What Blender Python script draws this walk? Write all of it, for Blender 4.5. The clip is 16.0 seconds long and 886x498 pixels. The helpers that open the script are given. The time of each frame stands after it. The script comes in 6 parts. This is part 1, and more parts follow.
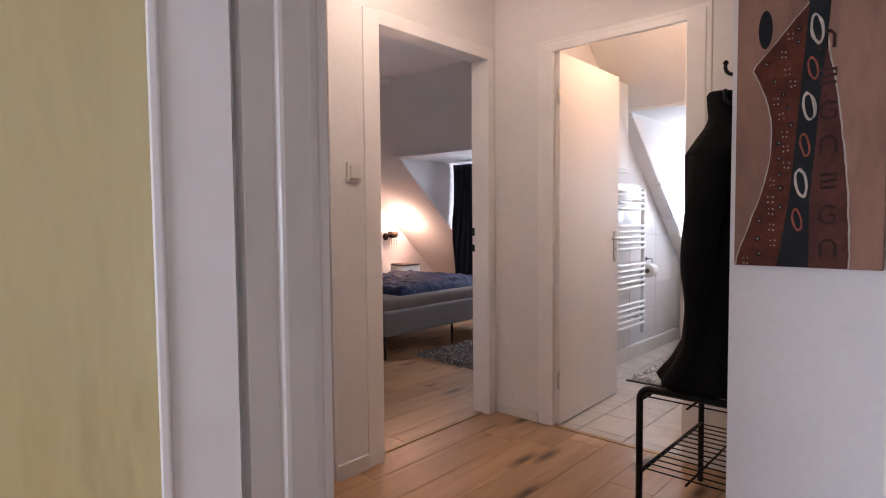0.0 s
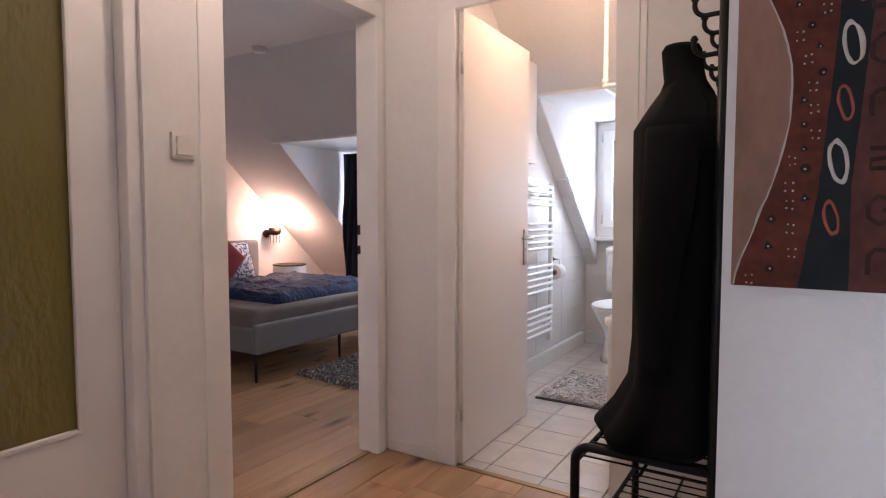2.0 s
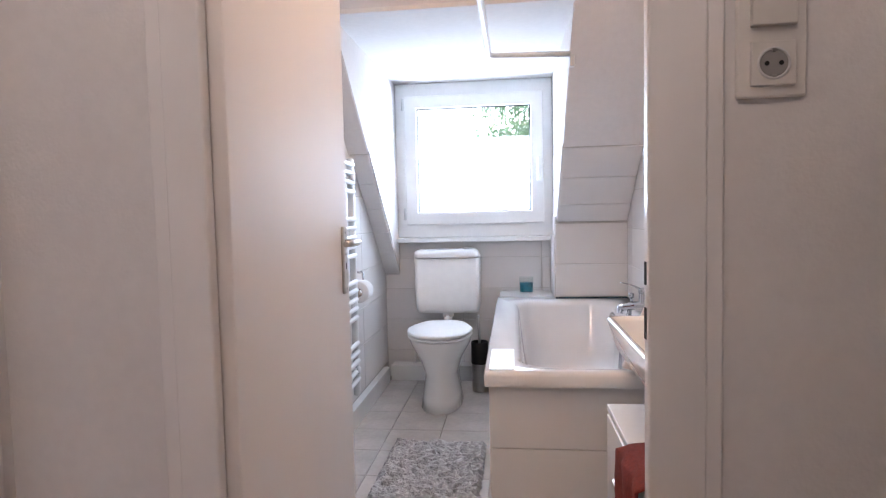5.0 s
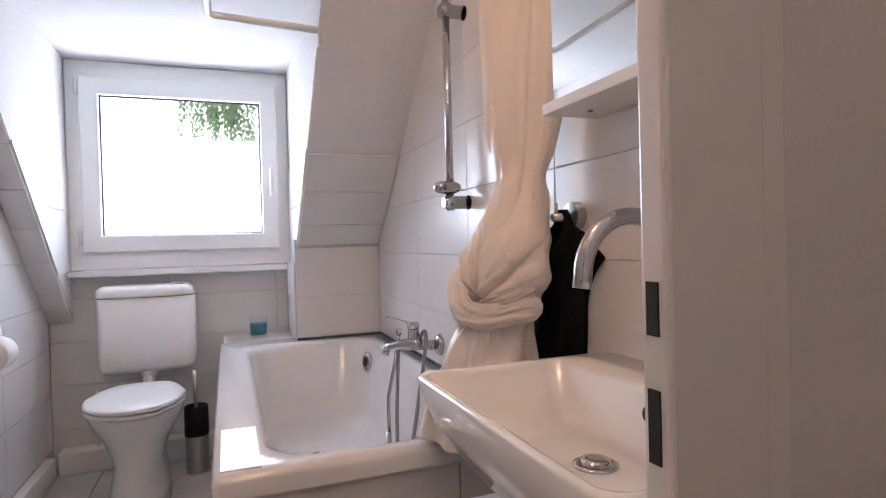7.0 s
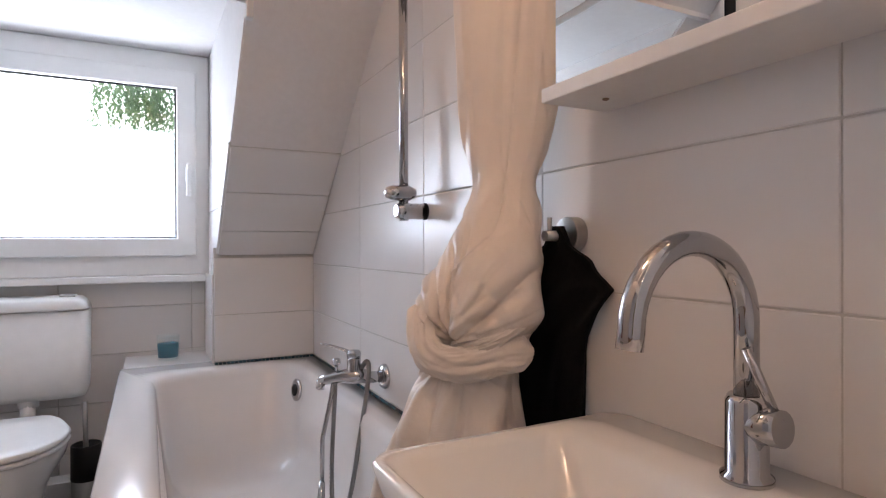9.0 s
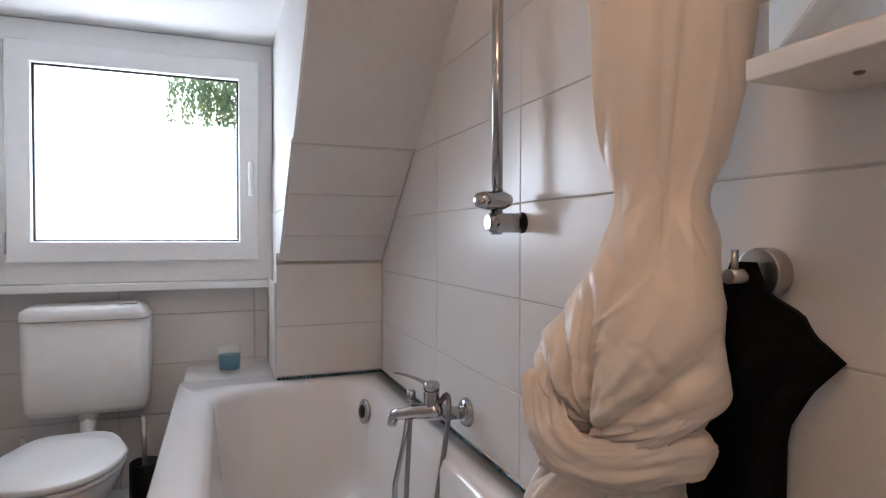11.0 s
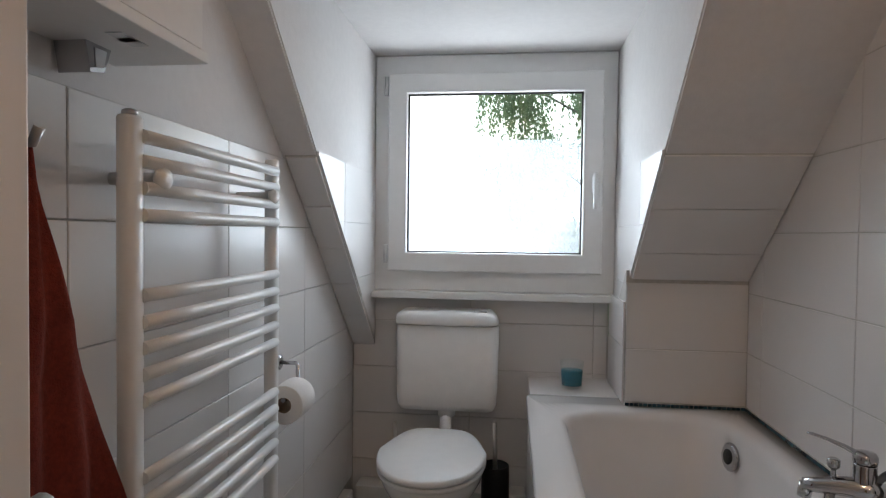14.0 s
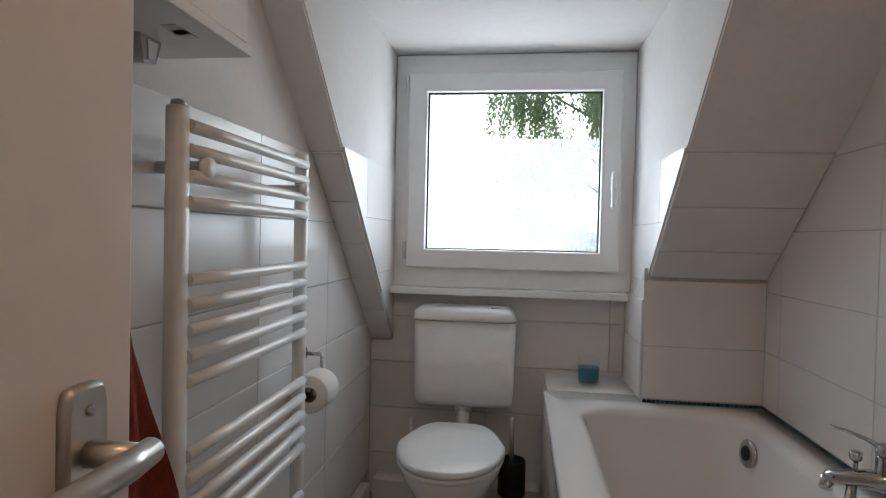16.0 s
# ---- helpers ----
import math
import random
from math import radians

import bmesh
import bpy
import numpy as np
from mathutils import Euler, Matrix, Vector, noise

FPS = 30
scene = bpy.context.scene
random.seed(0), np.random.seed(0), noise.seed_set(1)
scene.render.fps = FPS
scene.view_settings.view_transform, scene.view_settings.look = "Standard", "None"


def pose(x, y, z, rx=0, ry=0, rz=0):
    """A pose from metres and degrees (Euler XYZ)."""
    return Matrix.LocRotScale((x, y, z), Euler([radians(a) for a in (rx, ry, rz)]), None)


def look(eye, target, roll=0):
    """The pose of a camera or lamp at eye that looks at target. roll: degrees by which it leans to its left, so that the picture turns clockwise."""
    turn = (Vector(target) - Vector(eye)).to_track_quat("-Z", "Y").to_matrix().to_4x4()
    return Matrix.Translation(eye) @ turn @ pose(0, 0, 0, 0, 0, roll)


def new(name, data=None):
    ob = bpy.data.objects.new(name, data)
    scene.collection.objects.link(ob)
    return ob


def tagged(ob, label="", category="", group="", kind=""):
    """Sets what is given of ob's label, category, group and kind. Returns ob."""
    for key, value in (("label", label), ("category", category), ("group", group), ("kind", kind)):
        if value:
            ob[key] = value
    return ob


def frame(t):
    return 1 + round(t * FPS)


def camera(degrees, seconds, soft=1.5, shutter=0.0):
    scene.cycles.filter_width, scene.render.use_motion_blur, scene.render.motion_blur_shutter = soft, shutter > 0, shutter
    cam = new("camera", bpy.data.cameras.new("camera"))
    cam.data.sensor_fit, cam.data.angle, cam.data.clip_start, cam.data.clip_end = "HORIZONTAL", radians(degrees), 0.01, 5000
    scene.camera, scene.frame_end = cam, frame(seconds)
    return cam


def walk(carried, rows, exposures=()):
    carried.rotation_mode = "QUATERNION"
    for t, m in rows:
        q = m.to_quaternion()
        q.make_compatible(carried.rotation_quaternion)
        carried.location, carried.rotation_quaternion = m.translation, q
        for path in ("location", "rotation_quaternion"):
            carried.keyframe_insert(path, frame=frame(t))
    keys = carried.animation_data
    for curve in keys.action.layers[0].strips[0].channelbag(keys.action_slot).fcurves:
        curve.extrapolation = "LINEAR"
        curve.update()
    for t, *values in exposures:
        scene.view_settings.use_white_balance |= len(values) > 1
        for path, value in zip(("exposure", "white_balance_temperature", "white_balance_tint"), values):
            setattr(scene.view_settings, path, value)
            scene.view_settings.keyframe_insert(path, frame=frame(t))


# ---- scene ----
cam = camera(75.0, 16.0, soft=1.15)
PATH = [
    (0, (0.48, 0.359, 1.111), (-0.858, 1.843, 1.008), -0.5),
    (0.5, (0.463, 0.47, 1.112), (-0.857, 1.969, 1.007), -0.4),
    (1, (0.372, 0.607, 1.116), (-0.887, 2.156, 1.003), -0.6),
    (1.5, (0.248, 0.704, 1.102), (-0.833, 2.383, 0.99), -0.2),
    (2, (0.148, 0.866, 1.107), (-0.91, 2.559, 0.989), -0.0),
    (2.5, (0.041, 1.067, 1.093), (-1.018, 2.759, 0.979), 0.4),
    (3, (-0.086, 1.231, 1.069), (-1.137, 2.929, 0.955), 0.9),
    (3.5, (-0.233, 1.448, 1.044), (-1.252, 3.165, 0.939), 0.7),
    (4, (-0.385, 1.733, 1.032), (-1.312, 3.502, 0.917), 0.3),
    (4.5, (-0.51, 1.961, 1.04), (-1.328, 3.783, 0.928), 0.0),
    (5, (-0.642, 2.13, 1.055), (-0.881, 4.112, 0.939), -1.3),
    (5.2, (-0.671, 2.192, 1.056), (-0.75, 4.188, 0.951), -0.5),
    (7.3, (-0.708, 2.754, 1.006), (0.09, 4.588, 0.983), -1.5),
    (7.5, (-0.716, 2.769, 1.036), (0.143, 4.575, 1.003), -1.1),
    (8, (-0.649, 2.854, 1.033), (0.255, 4.638, 1.021), -0.7),
    (10.3, (-0.624, 3.173, 1.071), (0.279, 4.958, 1.048), 0.4),
    (10.5, (-0.612, 3.209, 1.085), (0.276, 5.0, 1.054), 0.4),
    (11, (-0.59, 3.271, 1.096), (0.128, 5.138, 1.053), 0.1),
    (11.5, (-0.623, 3.295, 1.103), (-0.111, 5.228, 1.066), 0.3),
    (12, (-0.668, 3.324, 1.121), (-0.387, 5.304, 1.083), 0.4),
    (12.5, (-0.707, 3.344, 1.136), (-0.641, 5.343, 1.093), 0.5),
    (13, (-0.736, 3.369, 1.15), (-0.835, 5.366, 1.104), 0.6),
    (13.5, (-0.768, 3.392, 1.152), (-0.952, 5.383, 1.096), 0.6),
    (14, (-0.798, 3.413, 1.152), (-1.034, 5.398, 1.1), 0.7),
    (14.5, (-0.825, 3.427, 1.154), (-1.08, 5.41, 1.099), 0.7),
    (15, (-0.848, 3.422, 1.154), (-1.106, 5.405, 1.106), 0.8),
    (15.5, (-0.863, 3.409, 1.147), (-1.124, 5.392, 1.098), 1.1),
    (16, (-0.841, 3.379, 1.129), (-1.101, 5.362, 1.085), 1.3),
]
EXPOSURE = [(0.0, 0.86, 6500, 21), (1.5, 0.86, 6250, 19), (2.5, 1.0, 6350, 21), (3.5, 1.15, 6350, 20), (4.0, 1.1, 6250, 20), (5.2, 0.90, 5900, 16), (7.3, 0.42, 6350, 21), (8.2, 0.38, 6350, 20), (10.3, 0.11, 6500, 17), (11.5, -0.08, 6450, 15), (12.5, -0.42, 6550, 13), (14.0, -0.57, 6700, 12), (16.0, -0.62, 6800, 12)]
walk(cam, [(t, look(eye, target, roll)) for t, eye, target, roll in PATH], EXPOSURE)

# ---- world and light ----
world = bpy.data.worlds.new("sky")
scene.world = world
world.use_nodes = True
wn = world.node_tree
sky = wn.nodes.new("ShaderNodeTexSky")
sky.sky_type = 'NISHITA'
sky.sun_disc = False
sky.sun_elevation, sky.sun_rotation = radians(42), radians(200)
wn.links.new(sky.outputs[0], wn.nodes["Background"].inputs[0])
wn.nodes["Background"].inputs[1].default_value = 0.12


def lamp(name, kind, place, target, watts, colour, size=(0.1, 0.1), spread=180):
    data = bpy.data.lights.new(name, kind)
    data.energy, data.color = watts, colour
    if kind == 'AREA':
        data.shape, data.size, data.size_y = 'RECTANGLE', size[0], size[1]
        data.spread = radians(spread)
    elif kind == 'SUN':
        data.angle = radians(0.5)
    else:
        data.shadow_soft_size = size[0]
    ob = new(name, data)
    ob.matrix_world = look(place, target)
    return ob


DAY = (0.86, 0.93, 1.0)
WARM = (1.0, 0.65, 0.39)
lamp("sun", 'SUN', (-6, -12, 12), (0, 0, 0), 3.0, (1.0, 0.95, 0.88))
lamp("bath_window_light", 'AREA', (-0.873, 5.86, 1.31), (-0.873, 0, 1.31), 12.5, DAY, (0.70, 0.60))
lamp("bedroom_window_light", 'AREA', (-3.2, 5.96, 1.15), (-3.2, 0, 1.0), 18.0, (0.74, 0.86, 1.0), (1.2, 0.9))
lamp("living_window_light", 'AREA', (-1.35, -2.98, 1.1), (0.1, 2.0, 0.1), 47.0, (0.70, 0.84, 1.0), (1.5, 0.85))
lamp("side_room_light", 'AREA', (-3.48, 1.4, 1.2), (0, 1.4, 0.6), 1.9, (1.0, 0.97, 0.85), (0.8, 1.0))
lamp("bath_ceiling_light", 'POINT', (-0.72, 3.42, 2.20), (0, 0, 0), 6.6, WARM, (0.07, 0.07))
lamp("bedside_light", 'POINT', (-4.60, 5.275, 1.07), (0, 0, 0), 11.0, (1.0, 0.64, 0.46), (0.05, 0.05))
# hall fill: added to brighten the walls, no lamp seen there
lamp("hall_fill_light", 'POINT', (-0.95, 2.05, 2.18), (0, 0, 0), 5.5, (1.0, 0.80, 0.64), (0.08, 0.08))


# ---- materials ----
def material(name, colour, rough=0.5, metal=0.0, grain=0.0, grain_scale=60.0, stain=0.0, stain_scale=3.0, bump=0.0, bump_scale=80.0,
             vary=0.0, coat=0.0, stretch=(1, 1, 1), second=None, bump_distance=0.002):
    m = bpy.data.materials.new(name)
    m.use_nodes = True
    n, l = m.node_tree.nodes, m.node_tree.links
    b = n["Principled BSDF"]
    b.inputs["Roughness"].default_value, b.inputs["Metallic"].default_value = rough, metal
    b.inputs["Coat Weight"].default_value = coat
    co = n.new("ShaderNodeTexCoord")
    mp = n.new("ShaderNodeMapping")
    mp.inputs["Scale"].default_value = stretch
    l.new(co.outputs["Object"], mp.inputs[0])
    base = n.new("ShaderNodeRGB")
    base.outputs[0].default_value = (*colour, 1)
    out = base.outputs[0]
    for amount, scale, detail in ((grain, grain_scale, 6), (stain, stain_scale, 4)):
        if amount:
            t = n.new("ShaderNodeTexNoise")
            t.inputs["Scale"].default_value, t.inputs["Detail"].default_value = scale, detail
            l.new(mp.outputs[0], t.inputs["Vector"])
            r = n.new("ShaderNodeMapRange")
            r.inputs[1].default_value, r.inputs[2].default_value = 0.3, 0.7
            r.inputs[3].default_value, r.inputs[4].default_value = 1 - amount, 1 + amount * 0.4
            l.new(t.outputs["Fac"], r.inputs[0])
            x = n.new("ShaderNodeMix")
            x.data_type, x.blend_type = 'RGBA', 'MULTIPLY'
            x.inputs[0].default_value = 1
            l.new(out, x.inputs[6])
            l.new(r.outputs[0], x.inputs[7])
            out = x.outputs[2]
    if second:
        t = n.new("ShaderNodeTexNoise")
        t.inputs["Scale"].default_value, t.inputs["Detail"].default_value = second[1], 5
        l.new(mp.outputs[0], t.inputs["Vector"])
        r = n.new("ShaderNodeMapRange")
        r.inputs[1].default_value, r.inputs[2].default_value = second[2], second[3]
        l.new(t.outputs["Fac"], r.inputs[0])
        x = n.new("ShaderNodeMix")
        x.data_type = 'RGBA'
        x.inputs[7].default_value = (*second[0], 1)
        l.new(r.outputs[0], x.inputs[0])
        l.new(out, x.inputs[6])
        out = x.outputs[2]
    if vary:
        o = n.new("ShaderNodeObjectInfo")
        r = n.new("ShaderNodeMapRange")
        r.inputs[3].default_value, r.inputs[4].default_value = 1 - vary, 1 + vary
        l.new(o.outputs["Random"], r.inputs[0])
        x = n.new("ShaderNodeMix")
        x.data_type, x.blend_type = 'RGBA', 'MULTIPLY'
        x.inputs[0].default_value = 1
        l.new(out, x.inputs[6])
        l.new(r.outputs[0], x.inputs[7])
        out = x.outputs[2]
    l.new(out, b.inputs["Base Color"])
    if bump:
        t = n.new("ShaderNodeTexNoise")
        t.inputs["Scale"].default_value, t.inputs["Detail"].default_value = bump_scale, 5
        l.new(mp.outputs[0], t.inputs["Vector"])
        u = n.new("ShaderNodeBump")
        u.inputs["Strength"].default_value, u.inputs["Distance"].default_value = bump, bump_distance
        l.new(t.outputs["Fac"], u.inputs["Height"])
        l.new(u.outputs[0], b.inputs["Normal"])
    return m


def wood(name, light, dark, rough=0.38):
    """Oak boards along y, with long grain, knots and a tone of their own for each board."""
    m = bpy.data.materials.new(name)
    m.use_nodes = True
    n, l = m.node_tree.nodes, m.node_tree.links
    b = n["Principled BSDF"]
    b.inputs["Roughness"].default_value = rough
    co, info = n.new("ShaderNodeTexCoord"), n.new("ShaderNodeObjectInfo")
    mul = n.new("ShaderNodeVectorMath")
    mul.operation = 'SCALE'
    l.new(info.outputs["Location"], mul.inputs[0])
    mul.inputs["Scale"].default_value = 7.3
    add = n.new("ShaderNodeVectorMath")
    l.new(co.outputs["Object"], add.inputs[0])
    l.new(mul.outputs[0], add.inputs[1])
    mp = n.new("ShaderNodeMapping")
    mp.inputs["Scale"].default_value = (22, 1.6, 8)
    l.new(add.outputs[0], mp.inputs[0])
    g = n.new("ShaderNodeTexNoise")
    g.inputs["Scale"].default_value, g.inputs["Detail"].default_value, g.inputs["Distortion"].default_value = 1.0, 8, 0.6
    l.new(mp.outputs[0], g.inputs["Vector"])
    ramp = n.new("ShaderNodeValToRGB")
    ramp.color_ramp.elements[0].position, ramp.color_ramp.elements[1].position = 0.3, 0.68
    ramp.color_ramp.elements[0].color, ramp.color_ramp.elements[1].color = (*dark, 1), (*light, 1)
    l.new(g.outputs["Fac"], ramp.inputs[0])
    mk = n.new("ShaderNodeMapping")
    mk.inputs["Scale"].default_value = (8.0, 2.2, 5)
    l.new(add.outputs[0], mk.inputs[0])
    v = n.new("ShaderNodeTexVoronoi")
    v.inputs["Scale"].default_value = 1.0
    v.voronoi_dimensions = '2D'
    l.new(mk.outputs[0], v.inputs["Vector"])
    kr = n.new("ShaderNodeMapRange")
    kr.inputs[1].default_value, kr.inputs[2].default_value, kr.inputs[3].default_value, kr.inputs[4].default_value = 0.05, 0.30, 1.0, 0.0
    l.new(v.outputs["Distance"], kr.inputs[0])
    x = n.new("ShaderNodeMix")
    x.data_type = 'RGBA'
    x.inputs[7].default_value = (dark[0] * 0.16, dark[1] * 0.13, dark[2] * 0.12, 1)
    sep = n.new("ShaderNodeSeparateColor")
    l.new(v.outputs["Color"], sep.inputs[0])
    wr = n.new("ShaderNodeMapRange")
    wr.inputs[1].default_value, wr.inputs[2].default_value = 0.64, 0.76
    l.new(sep.outputs[0], wr.inputs[0])
    km = n.new("ShaderNodeMath")
    km.operation = 'MULTIPLY'
    l.new(kr.outputs[0], km.inputs[0])
    l.new(wr.outputs[0], km.inputs[1])
    l.new(km.outputs[0], x.inputs[0])
    l.new(ramp.outputs[0], x.inputs[6])
    r = n.new("ShaderNodeMapRange")
    r.inputs[3].default_value, r.inputs[4].default_value = 0.82, 1.14
    l.new(info.outputs["Random"], r.inputs[0])
    y = n.new("ShaderNodeMix")
    y.data_type, y.blend_type = 'RGBA', 'MULTIPLY'
    y.inputs[0].default_value = 1
    l.new(x.outputs[2], y.inputs[6])
    l.new(r.outputs[0], y.inputs[7])
    l.new(y.outputs[2], b.inputs["Base Color"])
    u = n.new("ShaderNodeBump")
    u.inputs["Strength"].default_value, u.inputs["Distance"].default_value = 0.15, 0.001
    l.new(g.outputs["Fac"], u.inputs["Height"])
    l.new(u.outputs[0], b.inputs["Normal"])
    return m


def glass_material(name, colour, rough, bump=0.0, bump_scale=20.0, clear=0.0, diffuse=0.0, stretch=(1, 1, 1), skin=0.06):
    """A pane: part clear, part scattering, with a glossy skin."""
    m = bpy.data.materials.new(name)
    m.use_nodes = True
    n, l = m.node_tree.nodes, m.node_tree.links
    n.remove(n["Principled BSDF"])
    out = n["Material Output"]
    tr, tl, gl = n.new("ShaderNodeBsdfTransparent"), n.new("ShaderNodeBsdfTranslucent"), n.new("ShaderNodeBsdfGlossy")
    tr.inputs[0].default_value = tl.inputs[0].default_value = (*colour, 1)
    gl.inputs["Roughness"].default_value = rough
    df = n.new("ShaderNodeBsdfDiffuse")
    df.inputs[0].default_value = (*colour, 1)
    a, b, c = (n.new("ShaderNodeMixShader") for _ in range(3))
    a.inputs[0].default_value = clear
    l.new(tl.outputs[0], a.inputs[1])
    l.new(tr.outputs[0], a.inputs[2])
    b.inputs[0].default_value = diffuse
    l.new(a.outputs[0], b.inputs[1])
    l.new(df.outputs[0], b.inputs[2])
    c.inputs[0].default_value = skin
    l.new(b.outputs[0], c.inputs[1])
    l.new(gl.outputs[0], c.inputs[2])
    l.new(c.outputs[0], out.inputs[0])
    if bump:
        co, mp, t, u = n.new("ShaderNodeTexCoord"), n.new("ShaderNodeMapping"), n.new("ShaderNodeTexNoise"), n.new("ShaderNodeBump")
        mp.inputs["Scale"].default_value = stretch
        l.new(co.outputs["Object"], mp.inputs[0])
        l.new(mp.outputs[0], t.inputs["Vector"])
        t.inputs["Scale"].default_value = bump_scale
        u.inputs["Strength"].default_value, u.inputs["Distance"].default_value = bump, 0.01
        l.new(t.outputs["Fac"], u.inputs["Height"])
        for sh in (tl, gl, df):
            l.new(u.outputs[0], sh.inputs["Normal"])
    return m


PLASTER = material("white_plaster", (0.78, 0.755, 0.745), 0.85, stain=0.05, stain_scale=2.2, bump=0.35, bump_scale=140, grain=0.03, grain_scale=40)
PLASTER_ROUGH = material("rough_white_plaster", (0.74, 0.73, 0.73), 0.88, stain=0.06, stain_scale=3, bump=0.6, bump_scale=90, grain=0.03, grain_scale=50)
LACQUER = material("white_lacquer", (0.85, 0.825, 0.81), 0.35, grain=0.02, grain_scale=8, stain=0.05, stain_scale=5, bump=0.12, bump_scale=22, coat=0.2)
DOOR_PAINT = material("cream_door_paint", (0.82, 0.775, 0.745), 0.55, stain=0.03, stain_scale=2.5, bump=0.08, bump_scale=35, stretch=(1, 1, 0.15))
TILE = material("cream_wall_tile", (0.76, 0.735, 0.72), 0.30, vary=0.02, stain=0.03, stain_scale=4, bump=0.05, bump_scale=10, coat=0.08)
FLOOR_TILE = material("grey_white_floor_tile", (0.58, 0.545, 0.51), 0.22, vary=0.04, stain=0.12, stain_scale=6, grain=0.05, grain_scale=50, bump=0.04)
GROUT = material("grey_grout", (0.60, 0.575, 0.545), 0.9, grain=0.1, grain_scale=60, bump=0.3, bump_scale=200)
MOSAIC = material("dark_blue_mosaic", (0.030, 0.078, 0.100), 0.18, vary=0.6, grain=0.3, grain_scale=60)
CERAMIC = material("white_ceramic", (0.84, 0.83, 0.81), 0.10, stain=0.015, stain_scale=6, coat=0.5)
ENAMEL = material("white_enamel", (0.81, 0.79, 0.78), 0.14, stain=0.03, stain_scale=4, coat=0.4)
PLASTIC = material("white_plastic", (0.87, 0.87, 0.86), 0.30, stain=0.02, stain_scale=8, grain=0.02, grain_scale=30)
PLASTIC_GREY = material("light_grey_plastic", (0.66, 0.66, 0.66), 0.38, stain=0.03, stain_scale=8, grain=0.02)
# cream plastic darkened to grey for the shade inside the socket
WELL_SHADE = material("socket_well_shade", (0.30, 0.29, 0.28), 0.5, grain=0.05)
SOCKET_PLASTIC = material("cream_switch_plastic", (0.72, 0.69, 0.65), 0.35, stain=0.03, stain_scale=9, grain=0.02)
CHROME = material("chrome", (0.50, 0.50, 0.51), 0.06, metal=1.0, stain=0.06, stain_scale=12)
STEEL = material("brushed_steel", (0.48, 0.465, 0.45), 0.28, metal=1.0, grain=0.1, grain_scale=90, stretch=(1, 1, 0.1))
HOSE = material("dark_ribbed_steel", (0.30, 0.295, 0.29), 0.32, metal=1.0, grain=0.1, grain_scale=90)
ALU = material("silver_aluminium", (0.60, 0.565, 0.52), 0.34, metal=1.0, grain=0.06, grain_scale=70)
BRASS = material("worn_brass", (0.40, 0.28, 0.15), 0.38, metal=1.0, stain=0.2, stain_scale=15)
# near-black stands in for the shade inside small openings, which are not cut
DARK = material("hole_shade", (0.012, 0.012, 0.012), 0.7, grain=0.1)
BLACK_METAL = material("black_painted_metal", (0.012, 0.012, 0.013), 0.38, grain=0.1, grain_scale=40)
BLACK_CLOTH = material("black_cloth", (0.0045, 0.0045, 0.0055), 0.95, grain=0.35, grain_scale=120, stain=0.25, stain_scale=9, bump=0.5, bump_scale=400)
RED_TOWEL = material("dark_red_towel", (0.23, 0.035, 0.022), 0.95, grain=0.25, grain_scale=160, bump=0.9, bump_scale=500, stain=0.15, stain_scale=9)
RED_CUSHION = material("dark_red_cushion", (0.20, 0.018, 0.028), 0.9, grain=0.2, grain_scale=180, bump=0.5, bump_scale=400, stain=0.12, stain_scale=8)
BLUE_DUVET = material("blue_grey_duvet", (0.012, 0.027, 0.085), 0.75, grain=0.35, grain_scale=45, bump=0.8, bump_scale=14, bump_distance=0.02, second=((0.03, 0.058, 0.14), 26, 0.56, 0.66), stretch=(1, 2.5, 1))
PRINT_PILLOW = material("blue_white_print", (0.62, 0.66, 0.70), 0.9, grain=0.1, second=((0.05, 0.12, 0.30), 38, 0.50, 0.56), bump=0.3, bump_scale=300)
GREY_PILLOW = material("grey_blue_pillow", (0.10, 0.11, 0.13), 0.9, grain=0.2, grain_scale=90, bump=0.3, bump_scale=300)
SHEET = material("taupe_bed_sheet", (0.20, 0.172, 0.16), 0.9, grain=0.08, grain_scale=70, bump=0.5, bump_scale=25, stain=0.1, stain_scale=6)
BED_FABRIC = material("grey_bed_fabric", (0.20, 0.20, 0.21), 0.95, grain=0.18, grain_scale=260, bump=0.5, bump_scale=500)
CURTAIN_DARK = material("navy_curtain", (0.010, 0.014, 0.026), 0.95, grain=0.3, grain_scale=60, bump=0.4, bump_scale=300)
RUG_DARK = material("grey_shag", (0.13, 0.125, 0.125), 1.0, grain=0.6, grain_scale=70, second=((0.42, 0.41, 0.40), 55, 0.5, 0.62), bump=1.0, bump_scale=150, bump_distance=0.01)
RUG_BROWN = material("brown_rug", (0.20, 0.16, 0.125), 1.0, grain=0.4, grain_scale=80, bump=1.0, bump_scale=180, bump_distance=0.006)
MAT = material("grey_bath_mat", (0.48, 0.47, 0.465), 1.0, grain=0.25, grain_scale=60, bump=1.0, bump_scale=120, bump_distance=0.01, second=((0.60, 0.59, 0.585), 45, 0.5, 0.62))
LAMP_BRONZE = material("dark_bronze", (0.09, 0.055, 0.04), 0.4, metal=0.8, stain=0.2, stain_scale=20)
WHITE_WOOD = material("white_furniture_board", (0.80, 0.78, 0.76), 0.35, grain=0.02, stain=0.03, stain_scale=5)
PAPER = material("white_paper", (0.82, 0.80, 0.78), 0.95, grain=0.03, grain_scale=200, bump=0.4, bump_scale=250)
CARDBOARD = material("brown_cardboard", (0.25, 0.17, 0.11), 0.9, grain=0.1)
RUBBER = material("black_seal", (0.01, 0.012, 0.016), 0.5, grain=0.1)
